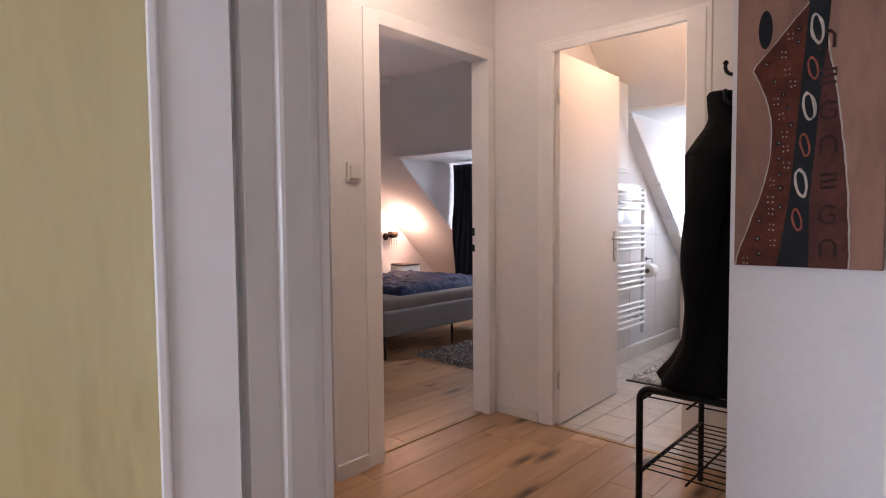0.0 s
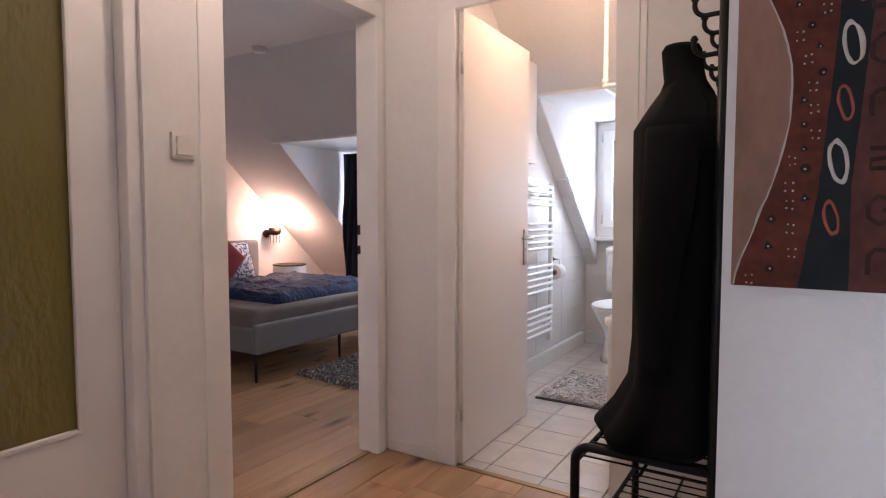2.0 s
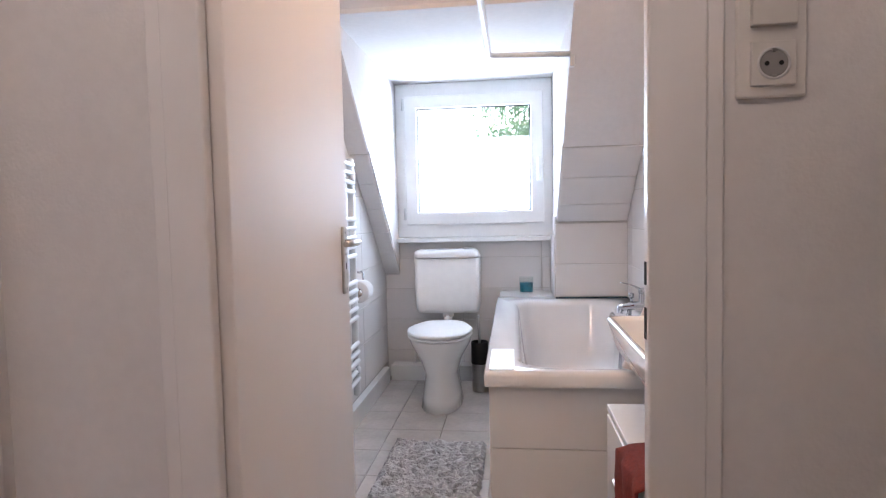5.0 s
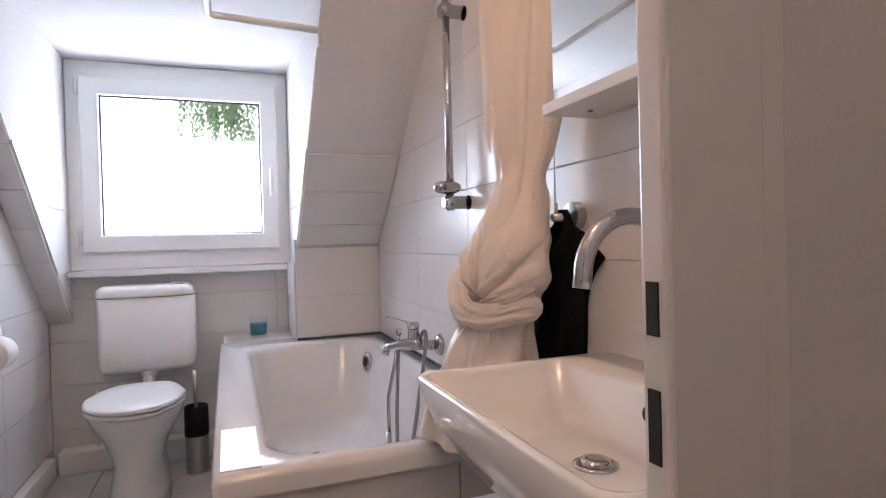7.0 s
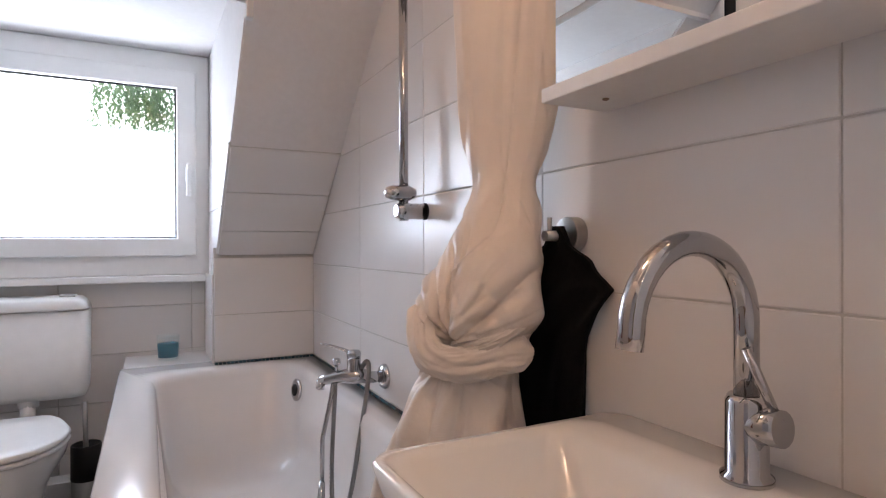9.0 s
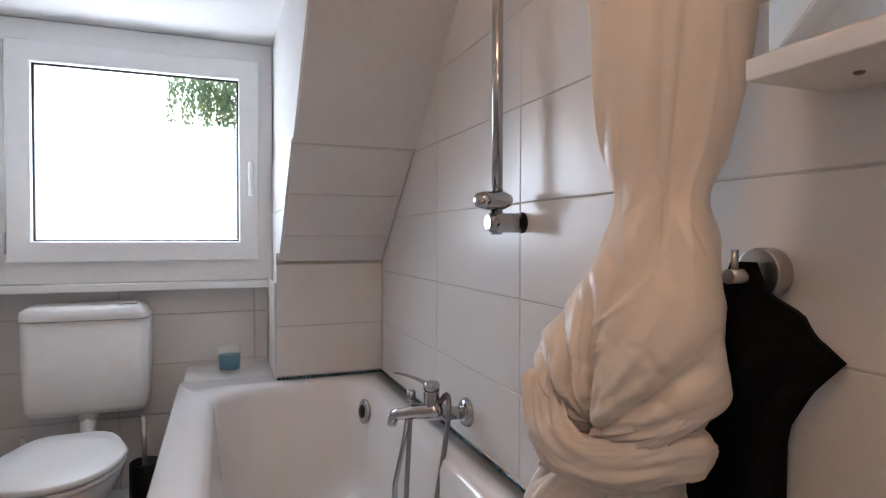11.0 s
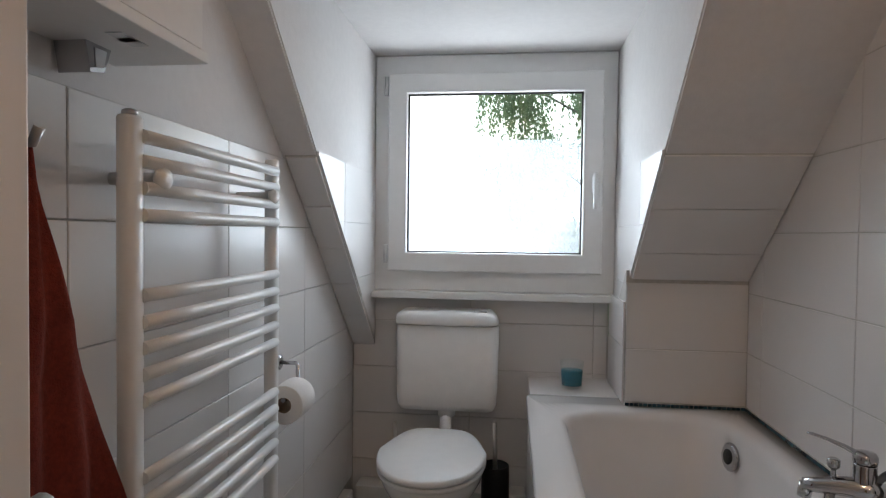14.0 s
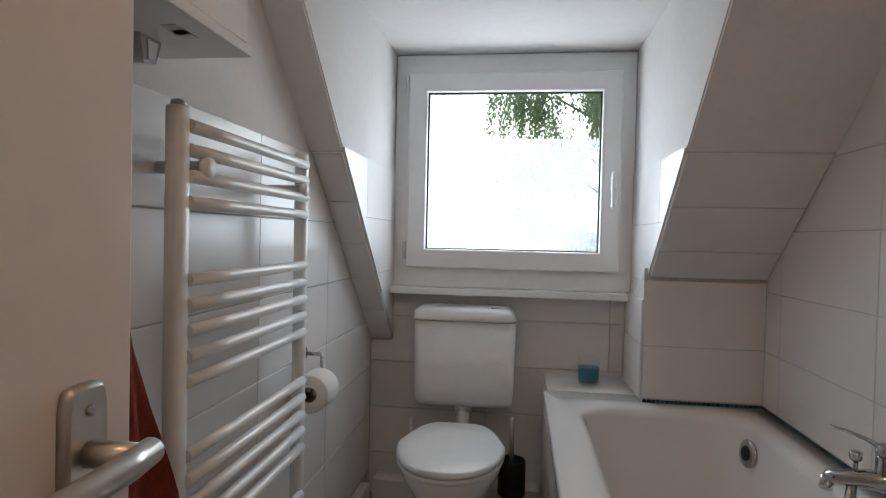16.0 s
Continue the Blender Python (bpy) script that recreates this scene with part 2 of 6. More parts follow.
OAK = wood("oak_laminate", (0.50, 0.305, 0.168), (0.38, 0.217, 0.108), 0.28)
SKIRTING = material("white_skirting", (0.76, 0.74, 0.71), 0.45, stain=0.05, stain_scale=6)
YELLOW_GLASS = glass_material("yellow_structured_glass", (0.80, 0.71, 0.40), 0.08, bump=0.55, bump_scale=20, clear=0.05, diffuse=0.62, stretch=(1, 1, 0.35), skin=0.10)
# dimmed copy of the yellow glass: side door's weaker light put into its colour
YELLOW_GLASS_DIM = glass_material("yellow_structured_glass_dim", (0.46, 0.385, 0.155), 0.20, bump=0.55, bump_scale=38, clear=0.05, diffuse=0.16, stretch=(1, 1, 0.5), skin=0.08)
FROST = glass_material("frosted_film", (0.90, 0.945, 0.98), 0.4, clear=0.89)
CLEAR = glass_material("clear_pane", (0.97, 0.99, 0.98), 0.02, clear=1.0)
CUP_GLASS = glass_material("clear_cup_glass", (0.96, 0.98, 0.98), 0.02, clear=1.0)
BLUE_WAX = material("turquoise_wax", (0.0, 0.16, 0.23), 0.35, stain=0.1, stain_scale=20, grain=0.04)
for _m in (BLACK_CLOTH, BLACK_METAL, BLUE_DUVET):
    _m.node_tree.nodes["Principled BSDF"].inputs["Specular IOR Level"].default_value = 0.2
SHOWER_CLOTH = material("cream_shower_curtain", (0.86, 0.77, 0.69), 0.30, stain=0.05, stain_scale=7, grain=0.03, grain_scale=25, bump=0.5, bump_scale=45, bump_distance=0.003)
_b = SHOWER_CLOTH.node_tree.nodes["Principled BSDF"]
_n, _l = SHOWER_CLOTH.node_tree.nodes, SHOWER_CLOTH.node_tree.links
_t, _x = _n.new("ShaderNodeBsdfTranslucent"), _n.new("ShaderNodeMixShader")
_t.inputs[0].default_value = (0.88, 0.80, 0.72, 1)
_x.inputs[0].default_value = 0.14
_l.new(_b.outputs[0], _x.inputs[1])
_l.new(_t.outputs[0], _x.inputs[2])
_l.new(_x.outputs[0], _n["Material Output"].inputs[0])
MIRROR = material("mirror_silver", (0.9, 0.92, 0.91), 0.01, metal=1.0)
LEAF = material("birch_leaf", (0.20, 0.30, 0.16), 0.6, stain=0.45, stain_scale=2.2, second=((0.34, 0.36, 0.12), 1.7, 0.55, 0.68))
BARK = material("birch_bark", (0.45, 0.42, 0.38), 0.9, stain=0.5, stain_scale=6, bump=0.6)
_n, _l = LEAF.node_tree.nodes, LEAF.node_tree.links
_t, _x = _n.new("ShaderNodeBsdfTranslucent"), _n.new("ShaderNodeMixShader")
_t.inputs[0].default_value = (0.40, 0.56, 0.36, 1)
_x.inputs[0].default_value = 0.5
_l.new(_n["Principled BSDF"].outputs[0], _x.inputs[1])
_l.new(_t.outputs[0], _x.inputs[2])
_l.new(_x.outputs[0], _n["Material Output"].inputs[0])
RENDER_WALL = material("outer_render", (0.55, 0.53, 0.50), 0.9, stain=0.1, stain_scale=1.5, bump=0.4)
LAWN = material("lawn", (0.06, 0.11, 0.035), 0.95, grain=0.4, grain_scale=12, stain=0.3, stain_scale=0.4)


def glowing(name, colour, strength):
    m = bpy.data.materials.new(name)
    m.use_nodes = True
    b = m.node_tree.nodes["Principled BSDF"]
    b.inputs["Base Color"].default_value = (*colour, 1)
    b.inputs["Emission Color"].default_value = (*colour, 1)
    b.inputs["Emission Strength"].default_value = strength
    return m


LAMP_GLASS = glowing("lit_lamp_glass", (1.0, 0.82, 0.6), 4.0)
SKY_GLOW = glowing("bright_sky", (0.9, 0.96, 1.0), 3.2)


# ---- shape helpers ----
def box(bm, a, b, m=None):
    """A box from corner a to corner b; m moves it."""
    lo, hi = [min(p, q) for p, q in zip(a, b)], [max(p, q) for p, q in zip(a, b)]
    v = [bm.verts.new((x, y, z)) for x in (lo[0], hi[0]) for y in (lo[1], hi[1]) for z in (lo[2], hi[2])]
    for f in ((0, 1, 3, 2), (4, 6, 7, 5), (0, 4, 5, 1), (2, 3, 7, 6), (0, 2, 6, 4), (1, 5, 7, 3)):
        bm.faces.new([v[i] for i in f])
    if m is not None:
        bmesh.ops.transform(bm, matrix=m, verts=v)
    return v


def soft_box(bm, a, b, r=0.004, seg=2, m=None):
    t = bmesh.new()
    box(t, a, b)
    bmesh.ops.bevel(t, geom=t.edges[:], offset=r, segments=seg, affect='EDGES', profile=0.5)
    if m is not None:
        bmesh.ops.transform(t, matrix=m, verts=t.verts[:])
    join(bm, t)


def join(bm, t):
    lookup = {v: bm.verts.new(v.co) for v in t.verts}
    for f in t.faces:
        g = bm.faces.new([lookup[v] for v in f.verts])
        g.smooth = f.smooth
    t.free()


def loft(bm, rings, closed=True, cap_start=False, cap_end=False, smooth=True):
    rows = [[bm.verts.new(p) for p in ring] for ring in rings]
    for a, b in zip(rows, rows[1:]):
        n = len(a)
        for i in range(n if closed else n - 1):
            f = bm.faces.new((a[i], a[(i + 1) % n], b[(i + 1) % n], b[i]))
            f.smooth = smooth
    if cap_start:
        bm.faces.new(rows[0][::-1])
    if cap_end:
        bm.faces.new(rows[-1])
    return rows


def ring(centre, u, v, ru, rv, n=20, power=2.0):
    """A closed ring of points, round or squarish by power."""
    c, u, v = Vector(centre), Vector(u), Vector(v)
    pts = []
    for i in range(n):
        a = 2 * math.pi * i / n
        ca, sa = math.cos(a), math.sin(a)
        k = (abs(ca) ** power + abs(sa) ** power) ** (-1 / power)
        pts.append(c + u * (ru * ca * k) + v * (rv * sa * k))
    return pts


def tube(bm, path, r, n=10, caps=True):
    """A round bar along a path; r is one radius or one per point."""
    pts = [Vector(p) for p in path]
    rs = r if isinstance(r, (list, tuple)) else [r] * len(pts)
    d0 = (pts[1] - pts[0]).normalized()
    side = d0.orthogonal().normalized()
    rings = []
    for i, p in enumerate(pts):
        d = (pts[min(i + 1, len(pts) - 1)] - pts[max(i - 1, 0)]).normalized()
        side = (side - d * side.dot(d)).normalized()
        rings.append(ring(p, side, d.cross(side), rs[i], rs[i], n))
    loft(bm, rings, cap_start=caps, cap_end=caps)


def arc(centre, u, v, r, a0, a1, n=10):
    c, u, v = Vector(centre), Vector(u), Vector(v)
    return [c + u * r * math.cos(radians(a0 + (a1 - a0) * i / n)) + v * r * math.sin(radians(a0 + (a1 - a0) * i / n)) for i in range(n + 1)]


def lathe(bm, profile, centre=(0, 0, 0), axis=(0, 0, 1), n=24):
    """Turns (radius, height) pairs about an axis."""
    z = Vector(axis).normalized()
    u = z.orthogonal().normalized()
    v = z.cross(u)
    c = Vector(centre)
    loft(bm, [ring(c + z * h, u, v, max(r, 1e-4), max(r, 1e-4), n) for r, h in profile], cap_start=True, cap_end=True)


def mesh(name, bm, mat):
    bmesh.ops.recalc_face_normals(bm, faces=bm.faces[:])
    me = bpy.data.meshes.new(name)
    bm.to_mesh(me)
    bm.free()
    me.materials.append(mat)
    return me


def part(name, bm, mat, parent=None, label=""):
    """Links a bmesh as one mesh object, under a thing or a part."""
    ob = new(name, mesh(name, bm, mat))
    ob.parent = parent
    if label:
        tagged(ob, label)
    return ob


def thing(name, label, category, at=(0, 0, 0), group=""):
    ob = new(name)
    ob.empty_display_size = 0.05
    ob.location = at
    return tagged(ob, label, category, group)


def inner(name, bm, mat, parent, label=""):
    """A part given in world coordinates, under a thing that stands somewhere."""
    ob = part(name, bm, mat, parent, label)
    o = parent
    at = Vector((0, 0, 0))
    while o is not None:
        at += o.location
        o = o.parent
    ob.data.transform(Matrix.Translation(-at))
    return ob


def structure(name, bm, mat, label, category):
    return tagged(part(name, bm, mat), label, category, kind="structure")


# ---- plan ----
CEIL = 2.38
SLOPE = 0.92
ROOF_C = 1.38 + SLOPE * 5.064


def roof_z(y):
    return ROOF_C - SLOPE * y


def roof_y(z):
    return (ROOF_C - z) / SLOPE


def roof_piece(bm, x0, x1, y0, y1, thick=0.22):
    pts = [(y0, roof_z(y0)), (y1, roof_z(y1)), (y1, roof_z(y1) + thick), (y0, roof_z(y0) + thick)]
    loft(bm, [[(x, y, z) for y, z in pts] for x in (x0, x1)], cap_start=True, cap_end=True, smooth=False)


EAVE_TOP = roof_y(CEIL)
D_TOP = 1.89
DL, DR = -1.372, -0.385

# walls of the bathroom
bm = bmesh.new()
box(bm, (-1.60, 3.006, 0), (-1.165, 3.05, CEIL))
box(bm, (-0.374, 3.006, 0), (0.12, 3.05, CEIL))
box(bm, (-1.165, 3.006, 1.99), (-0.374, 3.05, CEIL))
wall_bath_door = structure("wall_bath_door", bm, PLASTER, "white plastered wall with the bathroom doorway", "wall")
bm = bmesh.new()
box(bm, (0.008, 3.02, 0), (0.12, 6.1, CEIL))
wall_bath_east = structure("wall_bath_east", bm, GROUT, "bathroom wall with large cream tiles above the tub", "wall")
bm = bmesh.new()
box(bm, (-1.60, 3.02, 0), (-1.478, 6.1, CEIL))
wall_bath_west = structure("wall_bath_west", bm, PLASTER, "bathroom side wall, white above cream tiles", "wall")
bm = bmesh.new()
box(bm, (-1.478, 5.838, 0), (-0.40, 6.1, 0.885))
box(bm, (-1.478, 5.80, 1.86), (0.008, 6.1, 2.1))
box(bm, (-1.478, 5.80, 0.885), (-1.34, 6.1, 1.86))
box(bm, (-0.41, 5.80, 0.885), (0.008, 6.1, 1.86))
wall_bath_north = structure("wall_bath_north", bm, PLASTER, "outer bathroom wall with the window above tiles", "wall")
bm = bmesh.new()
loft(bm, [[(x, 5.473, 0), (x, 5.9, 0), (x, 5.9, roof_z(5.9) + 0.06), (x, 5.473, roof_z(5.473) + 0.03)] for x in (-0.402, 0.008)],
     cap_start=True, cap_end=True, smooth=False)
wall_bath_knee = structure("wall_bath_knee", bm, GROUT, "low tiled knee wall at the head of the tub", "wall")
# sloping roof over the bathroom, with the dormer cut out
bm = bmesh.new()
roof_piece(bm, -1.478, 0.008, EAVE_TOP - 0.02, roof_y(D_TOP))
roof_piece(bm, DR + 0.004, 0.008, roof_y(D_TOP), 5.62)
roof_piece(bm, -1.478, DL - 0.004, roof_y(D_TOP), 5.95)
structure("sloping_ceiling_bath", bm, PLASTER, "white sloping attic ceiling of the bathroom", "ceiling")
bm = bmesh.new()
for x0, x1 in ((DL - 0.09, DL), (DR, DR + 0.09)):
    y0 = roof_y(D_TOP) - 0.02
    loft(bm, [[(x, y0, roof_z(y0) + 0.01), (x, 5.82, roof_z(5.82) + 0.01), (x, 5.82, 2.0), (x, y0, 2.0)] for x in (x0, x1)],
         cap_start=True, cap_end=True, smooth=False)
structure("dormer_cheek_bath", bm, PLASTER, "white plastered side walls of the bathroom dormer", "wall")
bm = bmesh.new()
box(bm, (-1.478, roof_y(D_TOP) - 0.02, D_TOP), (0.008, 5.9, D_TOP + 0.08))
structure("dormer_ceiling_bath", bm, PLASTER, "white flat ceiling of the bathroom dormer", "ceiling")

# hall, bedroom, living room and side room
bm = bmesh.new()
box(bm, (-1.60, 0.92, 0), (-1.50, 1.13, CEIL))
box(bm, (-2.3, 0.80, 0), (-1.50, 0.92, CEIL))
box(bm, (-2.3, -3.0, 0), (-2.2, 0.80, CEIL))
box(bm, (-1.60, 1.83, 0), (-1.47, 2.10, CEIL))
box(bm, (-1.60, 2.93, 0), (-1.50, 3.008, CEIL))
box(bm, (-1.60, 1.13, 2.0), (-1.50, 1.83, CEIL))
box(bm, (-1.60, 2.10, 2.015), (-1.50, 2.93, CEIL))
structure("wall_hall_west", bm, PLASTER, "white hall wall with the bedroom doorway and a glazed door", "wall")
bm = bmesh.new()
box(bm, (-1.50, 0.80, 0), (-0.32, 0.92, CEIL))
box(bm, (-0.32, 0.80, 2.03), (0.62, 0.92, CEIL))
box(bm, (0.62, 0.80, 0), (2.2, 0.92, CEIL))
structure("wall_living", bm, PLASTER, "white wall between living room and hall with a wide doorway", "wall")
bm = bmesh.new()
box(bm, (0.028, 1.98, 0), (0.40, 3.008, CEIL))
structure("wall_hall_pier", bm, PLASTER_ROUGH, "rough white plaster wall end with the painting", "wall")
bm = bmesh.new()
box(bm, (0.40, 1.98, 0), (1.2, 2.1, CEIL))
box(bm, (1.1, 0.92, 0), (1.2, 1.98, CEIL))
structure("wall_hall_east", bm, PLASTER, "white hall wall", "wall")
bm = bmesh.new()
box(bm, (-2.3, -3.1, 0), (-2.15, -3.0, CEIL))
box(bm, (-0.55, -3.1, 0), (2.3, -3.0, CEIL))
box(bm, (-2.15, -3.1, 0), (-0.55, -3.0, 0.65))
box(bm, (-2.15, -3.1, 1.95), (-0.55, -3.0, CEIL))
box(bm, (2.2, -3.0, 0), (2.3, 0.92, CEIL))
structure("wall_living_outer", bm, PLASTER, "white living room walls with a window", "wall")
bm = bmesh.new()
box(bm, (-3.6, 0.82, 0), (-2.3, 0.92, CEIL))
box(bm, (-3.6, 0.92, 0), (-3.5, 1.9, 0.85))
box(bm, (-3.6, 0.92, 1.95), (-3.5, 1.9, CEIL))
box(bm, (-3.6, 0.92, 0.85), (-3.5, 1.0, 1.95))
box(bm, (-3.6, 1.8, 0.85), (-3.5, 1.9, 1.95))
structure("wall_side_room", bm, PLASTER, "white walls of the side room", "wall")
bm = bmesh.new()
box(bm, (-5.0, 1.9, 0), (-1.60, 2.0, CEIL))
structure("wall_bed_south", bm, PLASTER, "white bedroom wall", "wall")
bm = bmesh.new()
box(bm, (-5.0, 2.0, 0), (-4.9, 6.25, CEIL))
structure("wall_bed_west", bm, PLASTER, "white bedroom wall behind the headboard", "wall")
bm = bmesh.new()
box(bm, (-4.05, 5.92, 0), (-1.60, 6.25, 0.62))
box(bm, (-4.05, 5.92, 0.62), (-3.8, 6.25, 1.9))
box(bm, (-4.9, 6.17, 0), (-4.05, 6.25, 0.8))
box(bm, (-2.6, 5.92, 0.62), (-1.60, 6.05, 1.9))
box(bm, (-3.8, 5.92, 1.62), (-2.6, 6.05, 1.9))
structure("wall_bed_north", bm, PLASTER, "low bedroom knee wall with the dormer window", "wall")
bm = bmesh.new()
BT = 1.765
roof_piece(bm, -4.9, -1.60, EAVE_TOP - 0.02, roof_y(BT))
roof_piece(bm, -4.9, -4.004, roof_y(BT), 6.2)
roof_piece(bm, -2.346, -1.60, roof_y(BT), 5.95)
structure("sloping_ceiling_bedroom", bm, PLASTER, "white sloping attic ceiling of the bedroom", "ceiling")
bm = bmesh.new()
for x0, x1 in ((-4.09, -4.0), (-2.35, -2.26)):
    y0 = roof_y(BT) - 0.02
    loft(bm, [[(x, y0, roof_z(y0) + 0.01), (x, 5.93, roof_z(5.93) + 0.01), (x, 5.93, 1.9), (x, y0, 1.9)] for x in (x0, x1)],
         cap_start=True, cap_end=True, smooth=False)
structure("dormer_cheek_bedroom", bm, PLASTER, "white plastered side walls of the bedroom dormer", "wall")
bm = bmesh.new()
box(bm, (-4.09, roof_y(BT) - 0.02, BT), (-2.26, 5.95, BT + 0.08))
structure("dormer_ceiling_bedroom", bm, PLASTER, "white flat ceiling of the bedroom dormer", "ceiling")
bm = bmesh.new()
box(bm, (-5.0, -3.1, CEIL), (2.3, EAVE_TOP + 0.05, CEIL + 0.1))
structure("ceiling", bm, PLASTER, "flat white painted ceiling", "ceiling")
bm = bmesh.new()
box(bm, (-5.0, -3.1, -0.12), (2.3, 6.25, -0.012))
floor_base = structure("floor", bm, GROUT, "floor with oak laminate boards and bathroom tiles", "floor")

# ---- door frames and doors ----
bm = bmesh.new()
for x0, x1 in ((-1.190, -1.122), (-0.447, -0.364)):
    soft_box(bm, (x0, 2.996, 0), (x1, 3.022, 2.0), 0.004, 3)
for x0, x1 in ((-1.216, -1.188), (-0.366, -0.340)):
    soft_box(bm, (x0, 3.0, 0), (x1, 3.01, 2.03), 0.004, 3)
soft_box(bm, (-1.190, 2.9955, 1.972), (-0.364, 3.022, 2.012), 0.004, 3)
soft_box(bm, (-1.216, 2.9995, 2.008), (-0.340, 3.01, 2.034), 0.004, 3)
box(bm, (-1.166, 3.021, 0), (-1.142, 3.0245, 1.99))
box(bm, (-1.142, 3.021, 1.978), (-0.40, 3.0245, 1.992))
bath_frame = structure("door_frame_bath", bm, LACQUER, "cream painted bathroom door frame with scratches", "door frame")
for z0, z1 in ((0.946, 0.980), (0.865, 0.912)):
    bm = bmesh.new()
    box(bm, (-0.4485, 3.004, z0), (-0.4465, 3.0145, z1))
    part("strike_hole", bm, DARK, bath_frame, "black patch for the shaded latch opening")
bm = bmesh.new()
soft_box(bm, (-1.122, 2.998, -0.012), (-0.447, 3.03, 0.004), 0.003)
structure("threshold_bath", bm, BRASS, "worn brass threshold strip under the bathroom door", "threshold")


def handle_set(parent, at, side, way, mat_plate, mat_lever):
    """A long plate with a lever and a keyhole; side is the outward normal, way the lever's direction."""
    s, w, c = Vector(side), Vector(way), Vector(at)
    bm = bmesh.new()
    for z0, z1 in ((-0.145, 0.045),):
        rings = []
        for d, k in ((0.0, 1.0), (0.005, 1.0), (0.008, 0.86)):
            rings.append([c + s * d + w * (0.019 * k * math.copysign(abs(math.cos(a)) ** 0.3, math.cos(a)))
                          + Vector((0, 0, (z0 + z1) / 2 + (z1 - z0) / 2 * k ** 0.2 * math.copysign(abs(math.sin(a)) ** 0.22, math.sin(a))))
                          for a in [2 * math.pi * i / 24 for i in range(24)]])
        loft(bm, rings, cap_start=True, cap_end=True)
    plate = inner("handle_plate", bm, mat_plate, parent, "long silver door plate")
    bm = bmesh.new()
    tube(bm, [c + s * 0.005, c + s * 0.04], 0.009, 12)
    tube(bm, [c + s * 0.042 - w * 0.012, c + s * 0.045 + w * 0.02, c + s * 0.045 + w * 0.07, c + s * 0.038 + w * 0.112], [0.009, 0.0095, 0.009, 0.0075], 12)
    inner("lever", bm, mat_lever, parent, "silver lever handle")
    bm = bmesh.new()
    z = Vector((0, 0, 1))
    box_pts = [c + s * 0.0088 + w * a + z * (b - 0.075) for a, b in ((-0.003, 0.0), (0.003, 0.0), (0.003, 0.018), (-0.003, 0.018))]
    loft(bm, [box_pts, [p + s * 0.0004 for p in box_pts]], cap_start=True, cap_end=True, smooth=False)
    inner("keyhole", bm, DARK, parent)
    for dz in (0.028, -0.032, -0.13):
        bm = bmesh.new()
        lathe(bm, [(0.0035, 0.0), (0.0035, 0.0012), (0.002, 0.0018)], c + s * 0.008 + z * dz, s, 10)
        inner("screw", bm, STEEL, parent)


# bathroom door, wide open into the bathroom
leaf = thing("bathroom_door", "cream painted flush door standing open into the bathroom", "door", (-1.118, 3.025, 0))
bm = bmesh.new()
soft_box(bm, (-1.138, 3.026, 0.008), (-1.098, 3.765, 1.975), 0.003)
inner("door_leaf", bm, DOOR_PAINT, leaf)
handle_set(leaf, (-1.098, 3.712, 0.985), (1, 0, 0), (0, -1, 0), ALU, ALU)
handle_set(leaf, (-1.138, 3.712, 0.985), (-1, 0, 0), (0, -1, 0), ALU, ALU)
for z in (0.25, 1.75):
    bm = bmesh.new()
    tube(bm, [(-1.1, 3.018, z - 0.045), (-1.1, 3.018, z + 0.045)], 0.007, 10)
    inner("hinge", bm, ALU, leaf, "small metal hinge")

leaf.rotation_euler = (0, 0, radians(1.6))

# bedroom doorway
bm = bmesh.new()
soft_box(bm, (-1.475, 2.012, 0), (-1.464, 2.105, 2.03), 0.003)
soft_box(bm, (-1.515, 2.925, 0), (-1.488, 2.975, 2.03), 0.004)
soft_box(bm, (-1.515, 2.06, 1.985), (-1.486, 2.968, 2.05), 0.004)
box(bm, (-1.605, 2.099, 0), (-1.466, 2.106, 2.0))
box(bm, (-1.605, 2.924, 0), (-1.50, 2.93, 2.0))
box(bm, (-1.605, 2.106, 1.99), (-1.50, 2.924, 2.015))
bed_frame_door = structure("door_frame_bedroom", bm, LACQUER, "cream painted bedroom door frame", "door frame")
for z0, z1 in ((1.015, 1.06), (0.925, 0.965)):
    bm = bmesh.new()
    box(bm, (-1.604, 2.9215, z0), (-1.588, 2.925, z1))
    part("strike_hole", bm, DARK, bed_frame_door, "black patch for the shaded latch opening")
bm = bmesh.new()
soft_box(bm, (-1.565, 2.106, -0.012), (-1.535, 2.924, 0.005), 0.003)
structure("threshold_bedroom", bm, BRASS, "thin metal strip under the bedroom doorway", "threshold")


